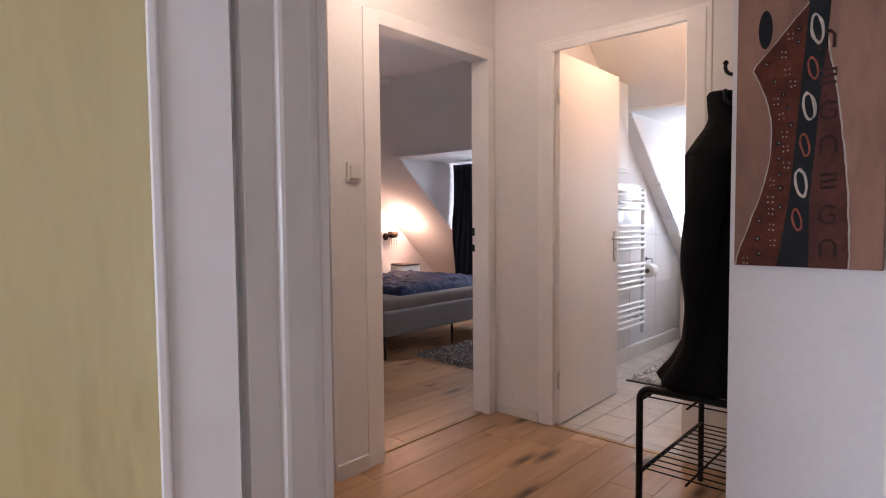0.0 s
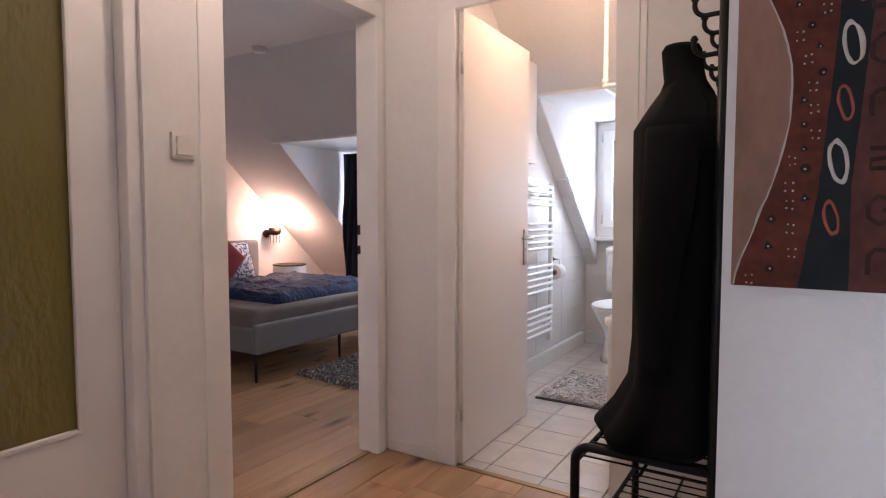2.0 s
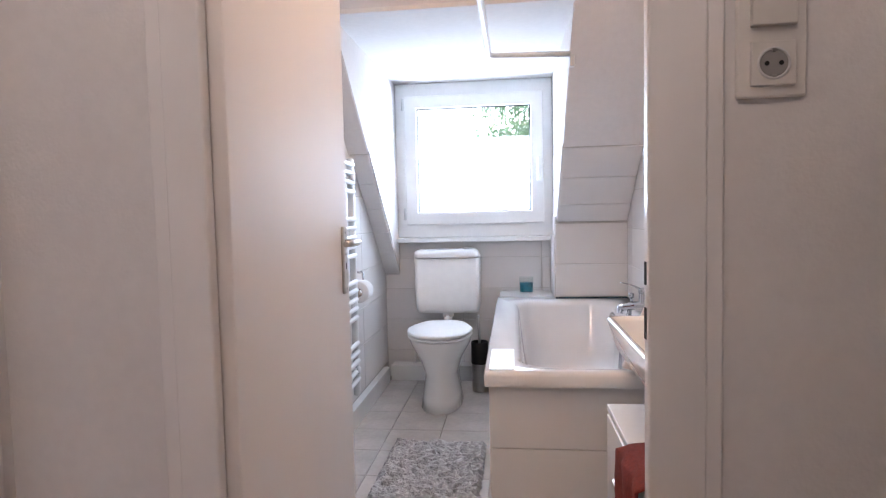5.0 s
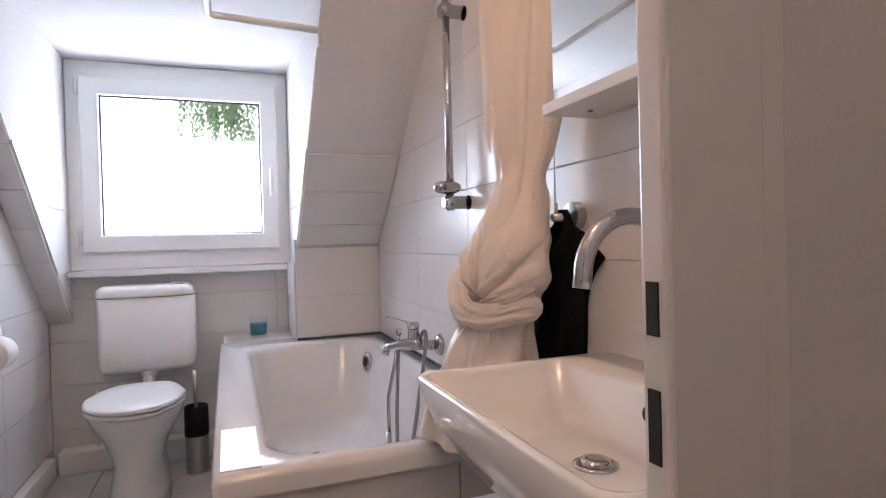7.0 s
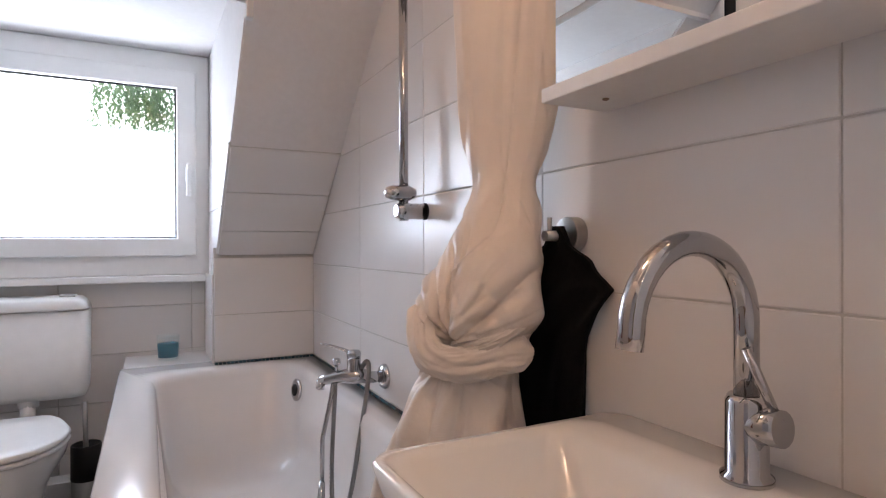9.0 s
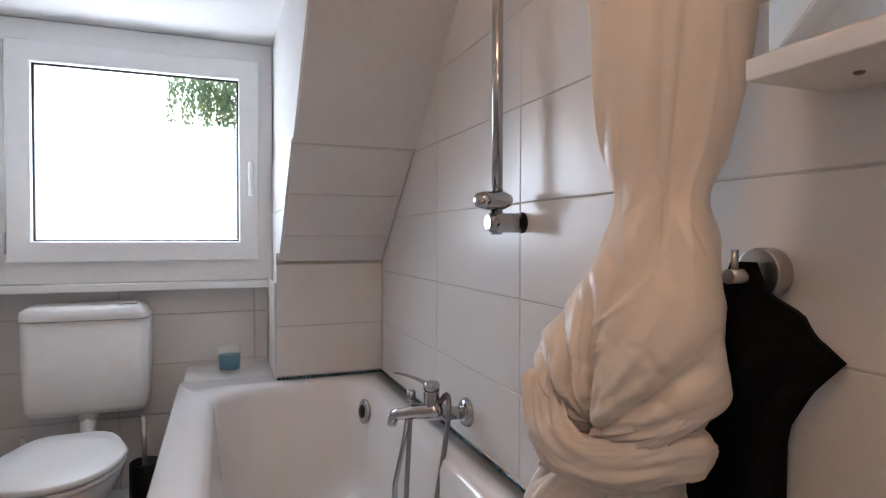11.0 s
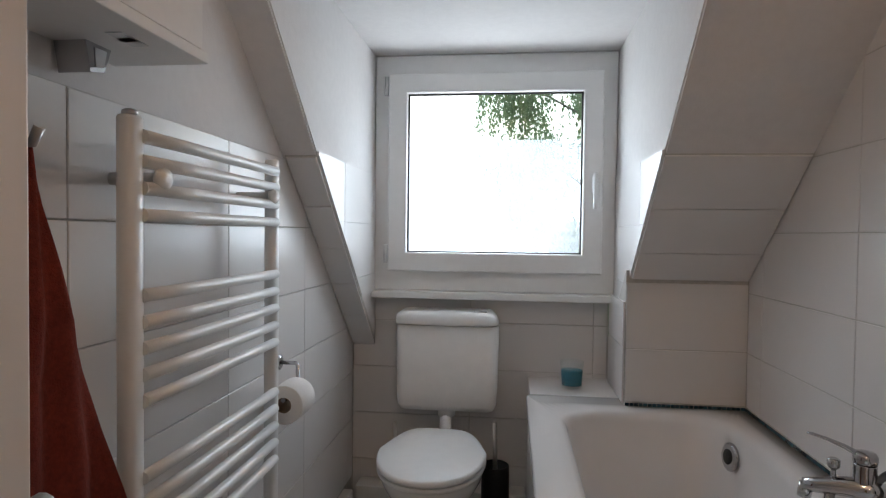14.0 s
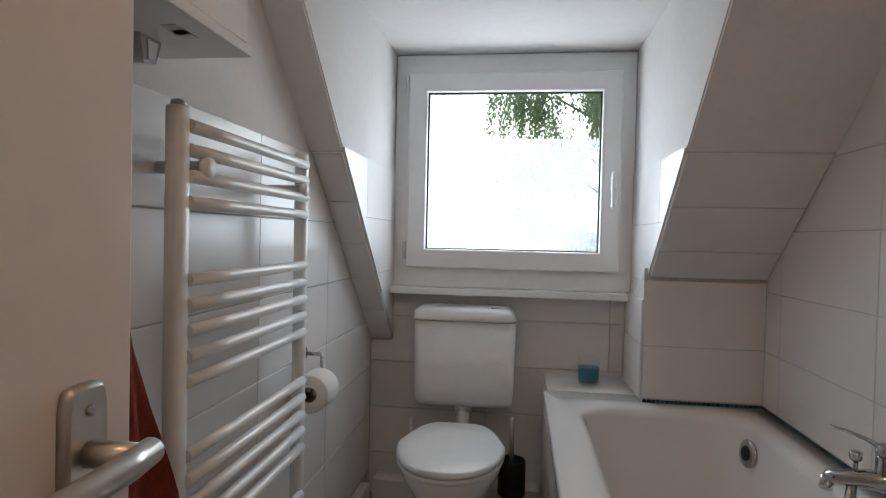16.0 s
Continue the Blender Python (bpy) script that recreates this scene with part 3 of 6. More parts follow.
def glass_leaf(name, label, width, height, g, side_mat, pane_mat):
    """A panelled leaf in the xz plane from x 0: g is the glass as x0, x1, z0, z1."""
    t = thing(name, label, "door")
    bm = bmesh.new()
    box(bm, (0, -0.02, 0.008), (g[0], 0.02, height))
    box(bm, (g[1], -0.02, 0.008), (width, 0.02, height))
    box(bm, (g[0], -0.02, 0.008), (g[1], 0.02, g[2]))
    box(bm, (g[0], -0.02, g[3]), (g[1], 0.02, height))
    part("door_leaf", bm, side_mat, t)
    for s in (-1, 1):
        bm = bmesh.new()
        w = 0.014
        y0, y1 = sorted((s * 0.008, s * 0.026))
        for a, b in (((g[0] - 0.002, y0, g[2]), (g[0] + w, y1, g[3])), ((g[1] - w, y0, g[2]), (g[1] + 0.002, y1, g[3])),
                     ((g[0] + w, y0, g[2] - 0.002), (g[1] - w, y1, g[2] + w)), ((g[0] + w, y0, g[3] - w), (g[1] - w, y1, g[3] + 0.002))):
            soft_box(bm, a, b, 0.004)
        part("glazing_bead", bm, side_mat, t)
    bm = bmesh.new()
    box(bm, (g[0] - 0.004, -0.003, g[2] - 0.004), (g[1] + 0.004, 0.003, g[3] + 0.004))
    part("pane", bm, pane_mat, t, "yellow structured glass pane")
    return t


living_door = glass_leaf("living_room_door", "white door with yellow structured glass standing open", 0.84, 1.985, (0.092, 0.715, 0.42, 1.86), LACQUER, YELLOW_GLASS)
living_door.matrix_world = pose(-0.315, 0.785, 0, 0, 0, 180 + 59.5)
side_door = glass_leaf("side_room_door", "white closed door with a yellow structured glass pane", 0.64, 1.985, (0.115, 0.50, 0.50, 1.80), LACQUER, YELLOW_GLASS_DIM)
handle_set(side_door, (0.575, 0.02, 1.05), (0, 1, 0), (-1, 0, 0), ALU, ALU)
side_door.matrix_world = pose(-1.56, 1.79, 0, 0, 0, -90)
bm = bmesh.new()
soft_box(bm, (-1.515, 1.79, 0), (-1.485, 1.832, 2.03), 0.005)
soft_box(bm, (-1.515, 1.05, 0), (-1.485, 1.15, 2.03), 0.005)
soft_box(bm, (-1.515, 1.05, 1.99), (-1.483, 1.832, 2.07), 0.005)
box(bm, (-1.60, 1.792, 0), (-1.50, 1.831, 1.995))
box(bm, (-1.60, 1.13, 0), (-1.50, 1.148, 1.995))
box(bm, (-1.60, 1.148, 1.988), (-1.50, 1.792, 2.0))
structure("door_frame_side_room", bm, LACQUER, "white painted frame of the glazed side door", "door frame")
bm = bmesh.new()
box(bm, (-0.32, 0.79, 0), (-0.295, 0.93, 2.03))
soft_box(bm, (-0.40, 0.92, 0), (-0.29, 0.938, 2.05), 0.005)
soft_box(bm, (-0.34, 0.84, 0), (-0.278, 0.90, 2.03), 0.008)
box(bm, (0.60, 0.79, 0), (0.62, 0.93, 2.03))
box(bm, (-0.295, 0.79, 2.015), (0.60, 0.93, 2.03))
structure("door_frame_living", bm, LACQUER, "white painted frame of the living room doorway", "door frame")
bm = bmesh.new()
soft_box(bm, (0.362, 1.955, 0), (0.46, 1.98, 2.05), 0.005)
structure("door_frame_hall", bm, LACQUER, "white door casing beside the painting wall", "door frame")
# skirtings
for nm, a, b in (("hall_west", (-1.47, 1.836, 0), (-1.456, 2.010, 0.07)), ("hall_bath", (-1.485, 2.992, 0), (-1.218, 3.007, 0.055)),
                 ("hall_socket", (-0.338, 2.992, 0), (0.028, 3.007, 0.055)), ("living", (-1.50, 0.92, 0), (-0.40, 0.935, 0.06))):
    bm = bmesh.new()
    soft_box(bm, a, b, 0.005)
    structure("baseboard_" + nm, bm, SKIRTING, "low white painted skirting board", "skirting")

# ---- bathroom window ----
win = thing("bathroom_window", "white plastic window with frosted lower pane", "window", (-0.875, 5.79, 1.0))
X0, X1, Z0, Z1 = -1.309, -0.443, 0.998, 1.806


def frame_of(bm, x0, x1, z0, z1, w, y0, y1, r=0.006):
    """A mitred rectangular frame with rounded front edges."""
    def rect(d, y):
        return [(x0 + d, y, z0 + d), (x1 - d, y, z0 + d), (x1 - d, y, z1 - d), (x0 + d, y, z1 - d)]
    k = 0.3 * r
    rings = [rect(0, y1), rect(0, y0 + r), rect(k, y0 + k), rect(r, y0), rect(w - r, y0), rect(w - k, y0 + k), rect(w, y0 + r), rect(w, y1)]
    loft(bm, rings + [rings[0]], smooth=False)


bm = bmesh.new()
frame_of(bm, DL + 0.002, DR - 0.002, 0.915, 1.888, 0.104, 5.785, 5.85)
inner("window_frame", bm, PLASTIC, win)
bm = bmesh.new()
frame_of(bm, X0, X1, Z0, Z1, 0.078, 5.757, 5.81)
sash = inner("sash", bm, PLASTIC, win)
bm = bmesh.new()
frame_of(bm, X0 + 0.075, X1 - 0.075, Z0 + 0.074, Z1 - 0.074, 0.009, 5.784, 5.798, 0.001)
inner("seal", bm, RUBBER, win, "black rubber glazing seal")
bm = bmesh.new()
box(bm, (X0 + 0.076, 5.796, 1.54), (X1 - 0.076, 5.800, Z1 - 0.074))
pane = inner("pane", bm, CLEAR, win, "clear upper pane")
pane.visible_shadow = False
bm = bmesh.new()
box(bm, (X0 + 0.076, 5.796, Z0 + 0.074), (X1 - 0.076, 5.800, 1.5395))
inner("frosted_pane", bm, FROST, win, "frosted lower pane")
bm = bmesh.new()
soft_box(bm, (-0.487, 5.742, 1.32), (-0.463, 5.758, 1.385), 0.005)
soft_box(bm, (-0.485, 5.715, 1.255), (-0.465, 5.735, 1.40), 0.007)
tube(bm, [(-0.475, 5.76, 1.37), (-0.475, 5.72, 1.37)], 0.009)
inner("window_handle", bm, PLASTIC, win, "white lever handle")
for z in (1.03, 1.72):
    bm = bmesh.new()
    tube(bm, [(-1.318, 5.765, z), (-1.318, 5.765, z + 0.075)], 0.009)
    inner("hinge", bm, PLASTIC_GREY, win, "white plastic hinge cover")
bm = bmesh.new()
soft_box(bm, (-1.372, 5.735, 0.887), (-0.375, 5.84, 0.915), 0.004)
structure("window_sill_bath", bm, PLASTIC, "white window sill above the cistern", "window sill")

# bedroom window
bwin = thing("bedroom_window", "white bedroom dormer window", "window", (-3.2, 5.95, 0.62))
bm = bmesh.new()
frame_of(bm, -3.8, -2.6, 0.62, 1.62, 0.08, 5.93, 5.99)
inner("window_frame", bm, PLASTIC, bwin)
bm = bmesh.new()
box(bm, (-3.22, 5.935, 0.70), (-3.15, 5.985, 1.54))
inner("mullion", bm, PLASTIC, bwin)

# ---- tub ----
def rounded(x0, x1, y0, y1, z, r, n=6):
    pts = []
    for cx, cy, a in ((x1 - r, y1 - r, 0), (x0 + r, y1 - r, 90), (x0 + r, y0 + r, 180), (x1 - r, y0 + r, 270)):
        pts += [(cx + r * math.cos(radians(a + 90 * i / n)), cy + r * math.sin(radians(a + 90 * i / n)), z) for i in range(n + 1)]
    return pts


tub = thing("bathtub", "white enamel bathtub built in with cream tiles", "bathtub", (-0.37, 4.7, 0))
bm = bmesh.new()
RIM = 0.565
loft(bm, [rounded(-0.736, -0.002, 3.898, 5.555, RIM - 0.045, 0.012), rounded(-0.738, -0.002, 3.896, 5.555, RIM - 0.012, 0.016), rounded(-0.732, -0.004, 3.902, 5.551, RIM, 0.018),
          rounded(-0.638, -0.082, 3.956, 5.405, RIM, 0.13), rounded(-0.622, -0.096, 3.972, 5.39, RIM - 0.008, 0.13),
          rounded(-0.614, -0.105, 3.984, 5.378, RIM - 0.03, 0.13),
          rounded(-0.590, -0.122, 4.02, 5.31, 0.32, 0.13), rounded(-0.568, -0.142, 4.06, 5.25, 0.24, 0.12), rounded(-0.52, -0.19, 4.13, 5.18, 0.195, 0.11),
          rounded(-0.45, -0.25, 4.25, 5.09, 0.185, 0.09)], cap_end=True)
inner("basin_shell", bm, ENAMEL, tub)
bm = bmesh.new()
box(bm, (-0.716, 3.925, 0), (-0.65, 5.55, RIM - 0.03))
box(bm, (-0.65, 3.925, 0), (-0.005, 3.975, RIM - 0.03))
apron = inner("apron", bm, GROUT, tub, "tiled tub apron")
bm = bmesh.new()
lathe(bm, [(0.043, 0), (0.043, 0.006), (0.035, 0.01), (0.012, 0.012)], (-0.119, 5.262, 0.478), (-1, -0.2, 0.12), 20)
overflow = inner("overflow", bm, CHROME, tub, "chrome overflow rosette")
# near-black disc added to darken the bright chrome rosette
bm = bmesh.new()
lathe(bm, [(0.023, 0.0105), (0.023, 0.0125), (0.006, 0.013)], (-0.119, 5.262, 0.478), (-1, -0.2, 0.12), 16)
inner("slot", bm, DARK, overflow)
bm = bmesh.new()
lathe(bm, [(0.030, 0), (0.030, 0.004), (0.02, 0.005), (0.018, 0.001)], (-0.386, 5.0, 0.186), (0, 0, 1), 20)
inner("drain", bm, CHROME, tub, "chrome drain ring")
# bright patch on the rim, drawn as a thin white slab
bm = bmesh.new()
soft_box(bm, (-0.722, 3.93, RIM), (-0.642, 4.205, RIM + 0.003), 0.001, 1)
tagged(part("rim_bright_patch", bm, PLASTIC), "thin bright white patch on the tub rim", "strip")
# tiled ledge behind the tub
bm = bmesh.new()
box(bm, (-0.722, 5.556, 0), (-0.402, 5.838, 0.565))
ledge = structure("ledge_bath", bm, TILE, "cream tiled ledge at the head of the tub", "ledge")

# ---- toilet ----
wc = thing("toilet", "white ceramic toilet with closed seat lid", "toilet", (-1.05, 5.3, 0))
bm = bmesh.new()


def bowl(cy, hw, front, back, z):
    pts = []
    for i in range(28):
        a = 2 * math.pi * i / 28
        c, s = math.cos(a), math.sin(a)
        ry = front if s < 0 else back
        pw = 2.0 if s < 0 else 3.2
        k = (abs(c) ** pw + abs(s) ** pw) ** (-1 / pw)
        pts.append((-1.05 + hw * c * k, cy + ry * s * k, z))
    return pts


loft(bm, [bowl(5.33, 0.115, 0.23, 0.22, 0), bowl(5.33, 0.105, 0.215, 0.22, 0.06), bowl(5.34, 0.09, 0.19, 0.22, 0.18), bowl(5.32, 0.12, 0.2, 0.23, 0.27),
          bowl(5.31, 0.165, 0.235, 0.24, 0.35), bowl(5.31, 0.175, 0.25, 0.245, 0.385), bowl(5.31, 0.172, 0.248, 0.24, 0.392)], cap_start=True, cap_end=True)
inner("bowl", bm, CERAMIC, wc)
bm = bmesh.new()


def lid_ring(cy, hw, front, back, z):
    """Outline of seat and lid: round in front, tapering to a straight back edge."""
    pts = []
    for i in range(40):
        a = 2 * math.pi * i / 40
        c, s = math.cos(a), math.sin(a)
        pw = 2.15 if s < 0 else 5.0
        k = (abs(c) ** pw + abs(s) ** pw) ** (-1 / pw)
        pts.append((-1.05 + hw * c * k * (1 - 0.33 * max(0.0, s * k)), cy + (front if s < 0 else back) * s * k, z))
    return pts


loft(bm, [lid_ring(5.31, 0.176, 0.255, 0.21, 0.394), lid_ring(5.31, 0.180, 0.26, 0.212, 0.398), lid_ring(5.31, 0.180, 0.26, 0.212, 0.404), lid_ring(5.31, 0.175, 0.255, 0.21, 0.408)], cap_start=True, cap_end=True)
inner("seat", bm, PLASTIC, wc, "white toilet seat ring")
bm = bmesh.new()
loft(bm, [lid_ring(5.31, 0.176, 0.256, 0.215, 0.411), lid_ring(5.31, 0.181, 0.262, 0.218, 0.416), lid_ring(5.31, 0.180, 0.26, 0.217, 0.426), lid_ring(5.31, 0.172, 0.252, 0.209, 0.431), lid_ring(5.31, 0.10, 0.15, 0.12, 0.434)],
     cap_start=True, cap_end=True)
inner("lid", bm, PLASTIC, wc, "closed white lid")
bm = bmesh.new()
tube(bm, [(-1.05, 5.72, 0.49), (-1.05, 5.70, 0.36), (-1.05, 5.60, 0.32), (-1.05, 5.50, 0.315)], 0.026, 14)
inner("flush_pipe", bm, PLASTIC, wc, "white flush pipe")
cis = thing("cistern", "white plastic toilet cistern on the tiled wall", "cistern", (-1.056, 5.75, 0.47))
bm = bmesh.new()
rr = []
for z, gx, gy in ((0.442, -0.03, -0.03), (0.448, -0.012, -0.012), (0.469, -0.002, -0.002), (0.518, 0.002, 0.0), (0.788, 0.006, 0.0)):
    rr.append(rounded(-1.25 - gx, -0.850 + gx, 5.672 - gy, 5.832, z, 0.032))
loft(bm, rr, cap_start=True, cap_end=True)
inner("tank", bm, PLASTIC, cis)
bm = bmesh.new()
loft(bm, [rounded(-1.256, -0.856, 5.666, 5.833, 0.791, 0.034), rounded(-1.257, -0.843, 5.664, 5.833, 0.796, 0.034), rounded(-1.255, -0.857, 5.667, 5.832, 0.826, 0.034),
          rounded(-1.238, -0.874, 5.69, 5.83, 0.840, 0.03), rounded(-1.20, -0.91, 5.71, 5.82, 0.843, 0.02)], cap_start=True, cap_end=True)
lid = inner("tank_lid", bm, PLASTIC, cis, "white tank lid")
bm = bmesh.new()
soft_box(bm, (-0.945, 5.70, 0.841), (-0.89, 5.76, 0.850), 0.003)
inner("flush_button", bm, PLASTIC_GREY, cis, "grey flush button")
bm = bmesh.new()
lathe(bm, [(0.034, 0), (0.034, 0.05), (0.028, 0.055)], (-1.05, 5.72, 0.42), (0, 0, 1), 18)
inner("pipe_nut", bm, PLASTIC, cis)

brush = thing("toilet_brush", "dark toilet brush with steel stick in a dark holder", "toilet brush", (-0.85, 5.56, 0))
bm = bmesh.new()
lathe(bm, [(0.047, 0), (0.048, 0.004), (0.050, 0.165), (0.050, 0.167)], (-0.846, 5.55, 0))
inner("lower_cup", bm, STEEL, brush, "brushed steel lower cup")
bm = bmesh.new()
lathe(bm, [(0.051, 0.167), (0.052, 0.171), (0.051, 0.295), (0.047, 0.298), (0.047, 0.26)], (-0.846, 5.55, 0))
inner("upper_cup", bm, BLACK_METAL, brush, "black upper cup")
bm = bmesh.new()
tube(bm, [(-0.846, 5.55, 0.24), (-0.850, 5.55, 0.455)], 0.009, 12)
inner("stick", bm, STEEL, brush, "brushed steel stick")

cup = thing("candle_glass", "turquoise candle in a clear drinking glass on the ledge", "candle", (-0.562, 5.655, 0.571))
bm = bmesh.new()
lathe(bm, [(0.038, 0.571), (0.040, 0.574), (0.045, 0.672), (0.0425, 0.672), (0.038, 0.581), (0.004, 0.579)], (-0.562, 5.655, 0), n=28)
g = inner("glass", bm, CUP_GLASS, cup)
bm = bmesh.new()
lathe(bm, [(0.0375, 0.582), (0.0405, 0.637), (0.036, 0.639), (0.004, 0.638)], (-0.562, 5.655, 0), n=28)
inner("wax", bm, BLUE_WAX, cup, "turquoise wax")

# ---- towel radiator ----
rad = thing("towel_radiator", "white tubular towel radiator on the tiled wall", "radiator", (-1.40, 4.53, 0.2))
for y in (4.262, 4.806):
    bm = bmesh.new()
    loft(bm, [ring((-1.398, y, z), (1, 0, 0), (0, 1, 0), 0.016 * k, 0.019 * k, 16, 3) for z, k in ((0.2, 0.9), (0.204, 1), (1.327, 1), (1.332, 0.9))], cap_start=True, cap_end=True)
    inner("upright", bm, PLASTIC, rad)
bars = [1.302, 1.262, 1.219, 1.176] + [1.047 - 0.0428 * i for i in range(5)] + [0.751 - 0.0428 * i for i in range(5)] + [0.455 - 0.0428 * i for i in range(5)]
for z in bars:
    bm = bmesh.new()
    tube(bm, [(-1.384, 4.272, z), (-1.381, 4.40, z), (-1.381, 4.67, z), (-1.384, 4.797, z)], 0.0112, 12)
    inner("bar", bm, PLASTIC, rad)
for y in (4.315, 4.765):
    for z in (1.238, 0.33):
        bm = bmesh.new()
        tube(bm, [(-1.468, y, z), (-1.385, y, z)], 0.011, 12)
        lathe(bm, [(0.018, 0), (0.019, 0.006), (0.016, 0.014), (0.006, 0.016)], (-1.382, y, z), (1, 0, 0), 16)
        inner("bracket", bm, PLASTIC, rad, "white wall bracket")
bm = bmesh.new()
lathe(bm, [(0.012, 1.332), (0.012, 1.34), (0.007, 1.343)], (-1.398, 4.262, 0), n=14)
inner("vent_plug", bm, STEEL, rad, "steel vent plug")

# toilet roll
roll = thing("toilet_roll_holder", "chrome holder with a white toilet roll", "toilet roll", (-1.46, 4.95, 0.72))
bm = bmesh.new()
lathe(bm, [(0.022, 0), (0.022, 0.006), (0.012, 0.01)], (-1.468, 5.02, 0.772), (1, 0, 0), 18)
tube(bm, [(-1.465, 5.02, 0.772), (-1.415, 5.02, 0.772), (-1.408, 5.015, 0.765), (-1.405, 5.01, 0.70), (-1.405, 5.0, 0.697), (-1.405, 4.90, 0.697)], 0.006, 10)
inner("bracket", bm, CHROME, roll, "chrome wire bracket")
bm = bmesh.new()
prof = [(0.021, -0.05), (0.052, -0.05), (0.054, -0.047), (0.054, 0.047), (0.052, 0.05), (0.021, 0.05)]
rings = [ring(Vector((-1.405, 4.955 + h, 0.682)), (1, 0, 0), (0, 0, 1), r, r, 28) for r, h in prof]
loft(bm, rings + [rings[0]])
inner("roll", bm, PAPER, roll, "white paper roll")
bm = bmesh.new()
rings = [ring(Vector((-1.405, 4.955 + h, 0.682)), (1, 0, 0), (0, 0, 1), r, r, 20) for r, h in ((0.0195, -0.051), (0.0212, -0.051), (0.0212, 0.051), (0.0195, 0.051))]
loft(bm, rings + [rings[0]])
inner("core", bm, CARDBOARD, roll, "brown cardboard core")

# wall cabinet over the radiator's near end
cab = thing("wall_cabinet", "white wall cabinet hung beside the radiator", "cabinet", (-1.39, 4.0, 1.43))
bm = bmesh.new()
soft_box(bm, (-1.475, 3.62, 1.43), (-1.305, 4.332, 1.448), 0.002)
inner("bottom_board", bm, WHITE_WOOD, cab)
bm = bmesh.new()
soft_box(bm, (-1.475, 3.63, 1.449), (-1.325, 4.32, 2.05), 0.002)
inner("body", bm, WHITE_WOOD, cab)
for y0, y1 in ((3.632, 3.973), (3.977, 4.318)):
    bm = bmesh.new()
    soft_box(bm, (-1.324, y0, 1.45), (-1.308, y1, 2.05), 0.002)
    inner("door", bm, WHITE_WOOD, cab)
for dy in (0.0, 0.02):
    bm = bmesh.new()
    box(bm, (-1.37, 4.17 + dy, 1.4285), (-1.345, 4.21 + dy, 1.4305))
    inner("slot", bm, PLASTIC_GREY, cab)
lampy = thing("clip_light", "chrome wedge-shaped clip light under the cabinet", "lamp", (-1.45, 4.22, 1.41))
bm = bmesh.new()
loft(bm, [[(x, 4.195, 1.432), (x, 4.25, 1.432), (x, 4.235, 1.392), (x, 4.205, 1.385)] for x in (-1.472, -1.42)], cap_start=True, cap_end=True, smooth=False)
inner("housing", bm, CHROME, lampy)
bm = bmesh.new()
loft(bm, [[(x, 4.213, 1.424), (x, 4.238, 1.424), (x, 4.232, 1.398), (x, 4.215, 1.395)] for x in (-1.4195, -1.4185)], cap_start=True, cap_end=True, smooth=False)
inner("lens", bm, PLASTIC_GREY, lampy)


def cloth(name, label, category, rows, mat, fold=0.008, waves=5, n=24, thick=0.006):
    """A hanging cloth: rows of (z, left point, right point), with folds that grow downwards; one side, then its back."""
    bm = bmesh.new()
    grid = []
    for j, (z, a, b) in enumerate(rows):
        a, b = Vector((*a, z)), Vector((*b, z))
        d = (b - a)
        nrm = Vector((-d.y, d.x, 0)).normalized()
        row = []
        for i in range(n + 1):
            u = i / n
            amp = fold * (0.25 + j / len(rows))
            row.append(a.lerp(b, u) + nrm * (amp * math.sin(waves * 2 * math.pi * u + 0.7 * j) + amp * 0.5 * noise.noise(Vector((u * 7, j * 0.5, z * 5)))))
        grid.append((row, nrm))
    for s in (0, 1):
        rows_v = [[bm.verts.new(p + nr * (thick if s else 0)) for p in row] for row, nr in grid]
        for r0, r1 in zip(rows_v, rows_v[1:]):
            for i in range(n):
                f = bm.faces.new((r0[i], r0[i + 1], r1[i + 1], r1[i]))
                f.smooth = True
        if s == 0:
            first = rows_v
    edge_a, edge_b = first, rows_v
    for k in range(len(edge_a) - 1):
        bm.faces.new((edge_a[k][0], edge_a[k + 1][0], edge_b[k + 1][0], edge_b[k][0]))
        bm.faces.new((edge_a[k][n], edge_b[k][n], edge_b[k + 1][n], edge_a[k + 1][n]))
    for i in range(n):
        bm.faces.new((edge_a[0][i], edge_b[0][i], edge_b[0][i + 1], edge_a[0][i + 1]))
        bm.faces.new((edge_a[-1][i], edge_a[-1][i + 1], edge_b[-1][i + 1], edge_b[-1][i]))
    return tagged(part(name, bm, mat), label, category)


def smooth_rows(keys, n):
    """Rows between keyed rows (z, ax, ay, bx, by)."""
    out = []
    for i in range(n + 1):
        t = i / n * (len(keys) - 1)
        k = min(int(t), len(keys) - 2)
        f = t - k
        r = [p + (q - p) * f for p, q in zip(keys[k], keys[k + 1])]
        out.append((r[0], (r[1], r[2]), (r[3], r[4])))
    return out


hook2 = thing("towel_hook", "small steel towel hook on the tiled wall", "hook", (-1.46, 4.10, 1.26))
bm = bmesh.new()
lathe(bm, [(0.02, 0), (0.02, 0.006), (0.012, 0.01)], (-1.468, 4.10, 1.265), (1, 0, 0), 18)
tube(bm, [(-1.465, 4.10, 1.265), (-1.42, 4.10, 1.265), (-1.41, 4.10, 1.285)], 0.007)
inner("peg", bm, STEEL, hook2)
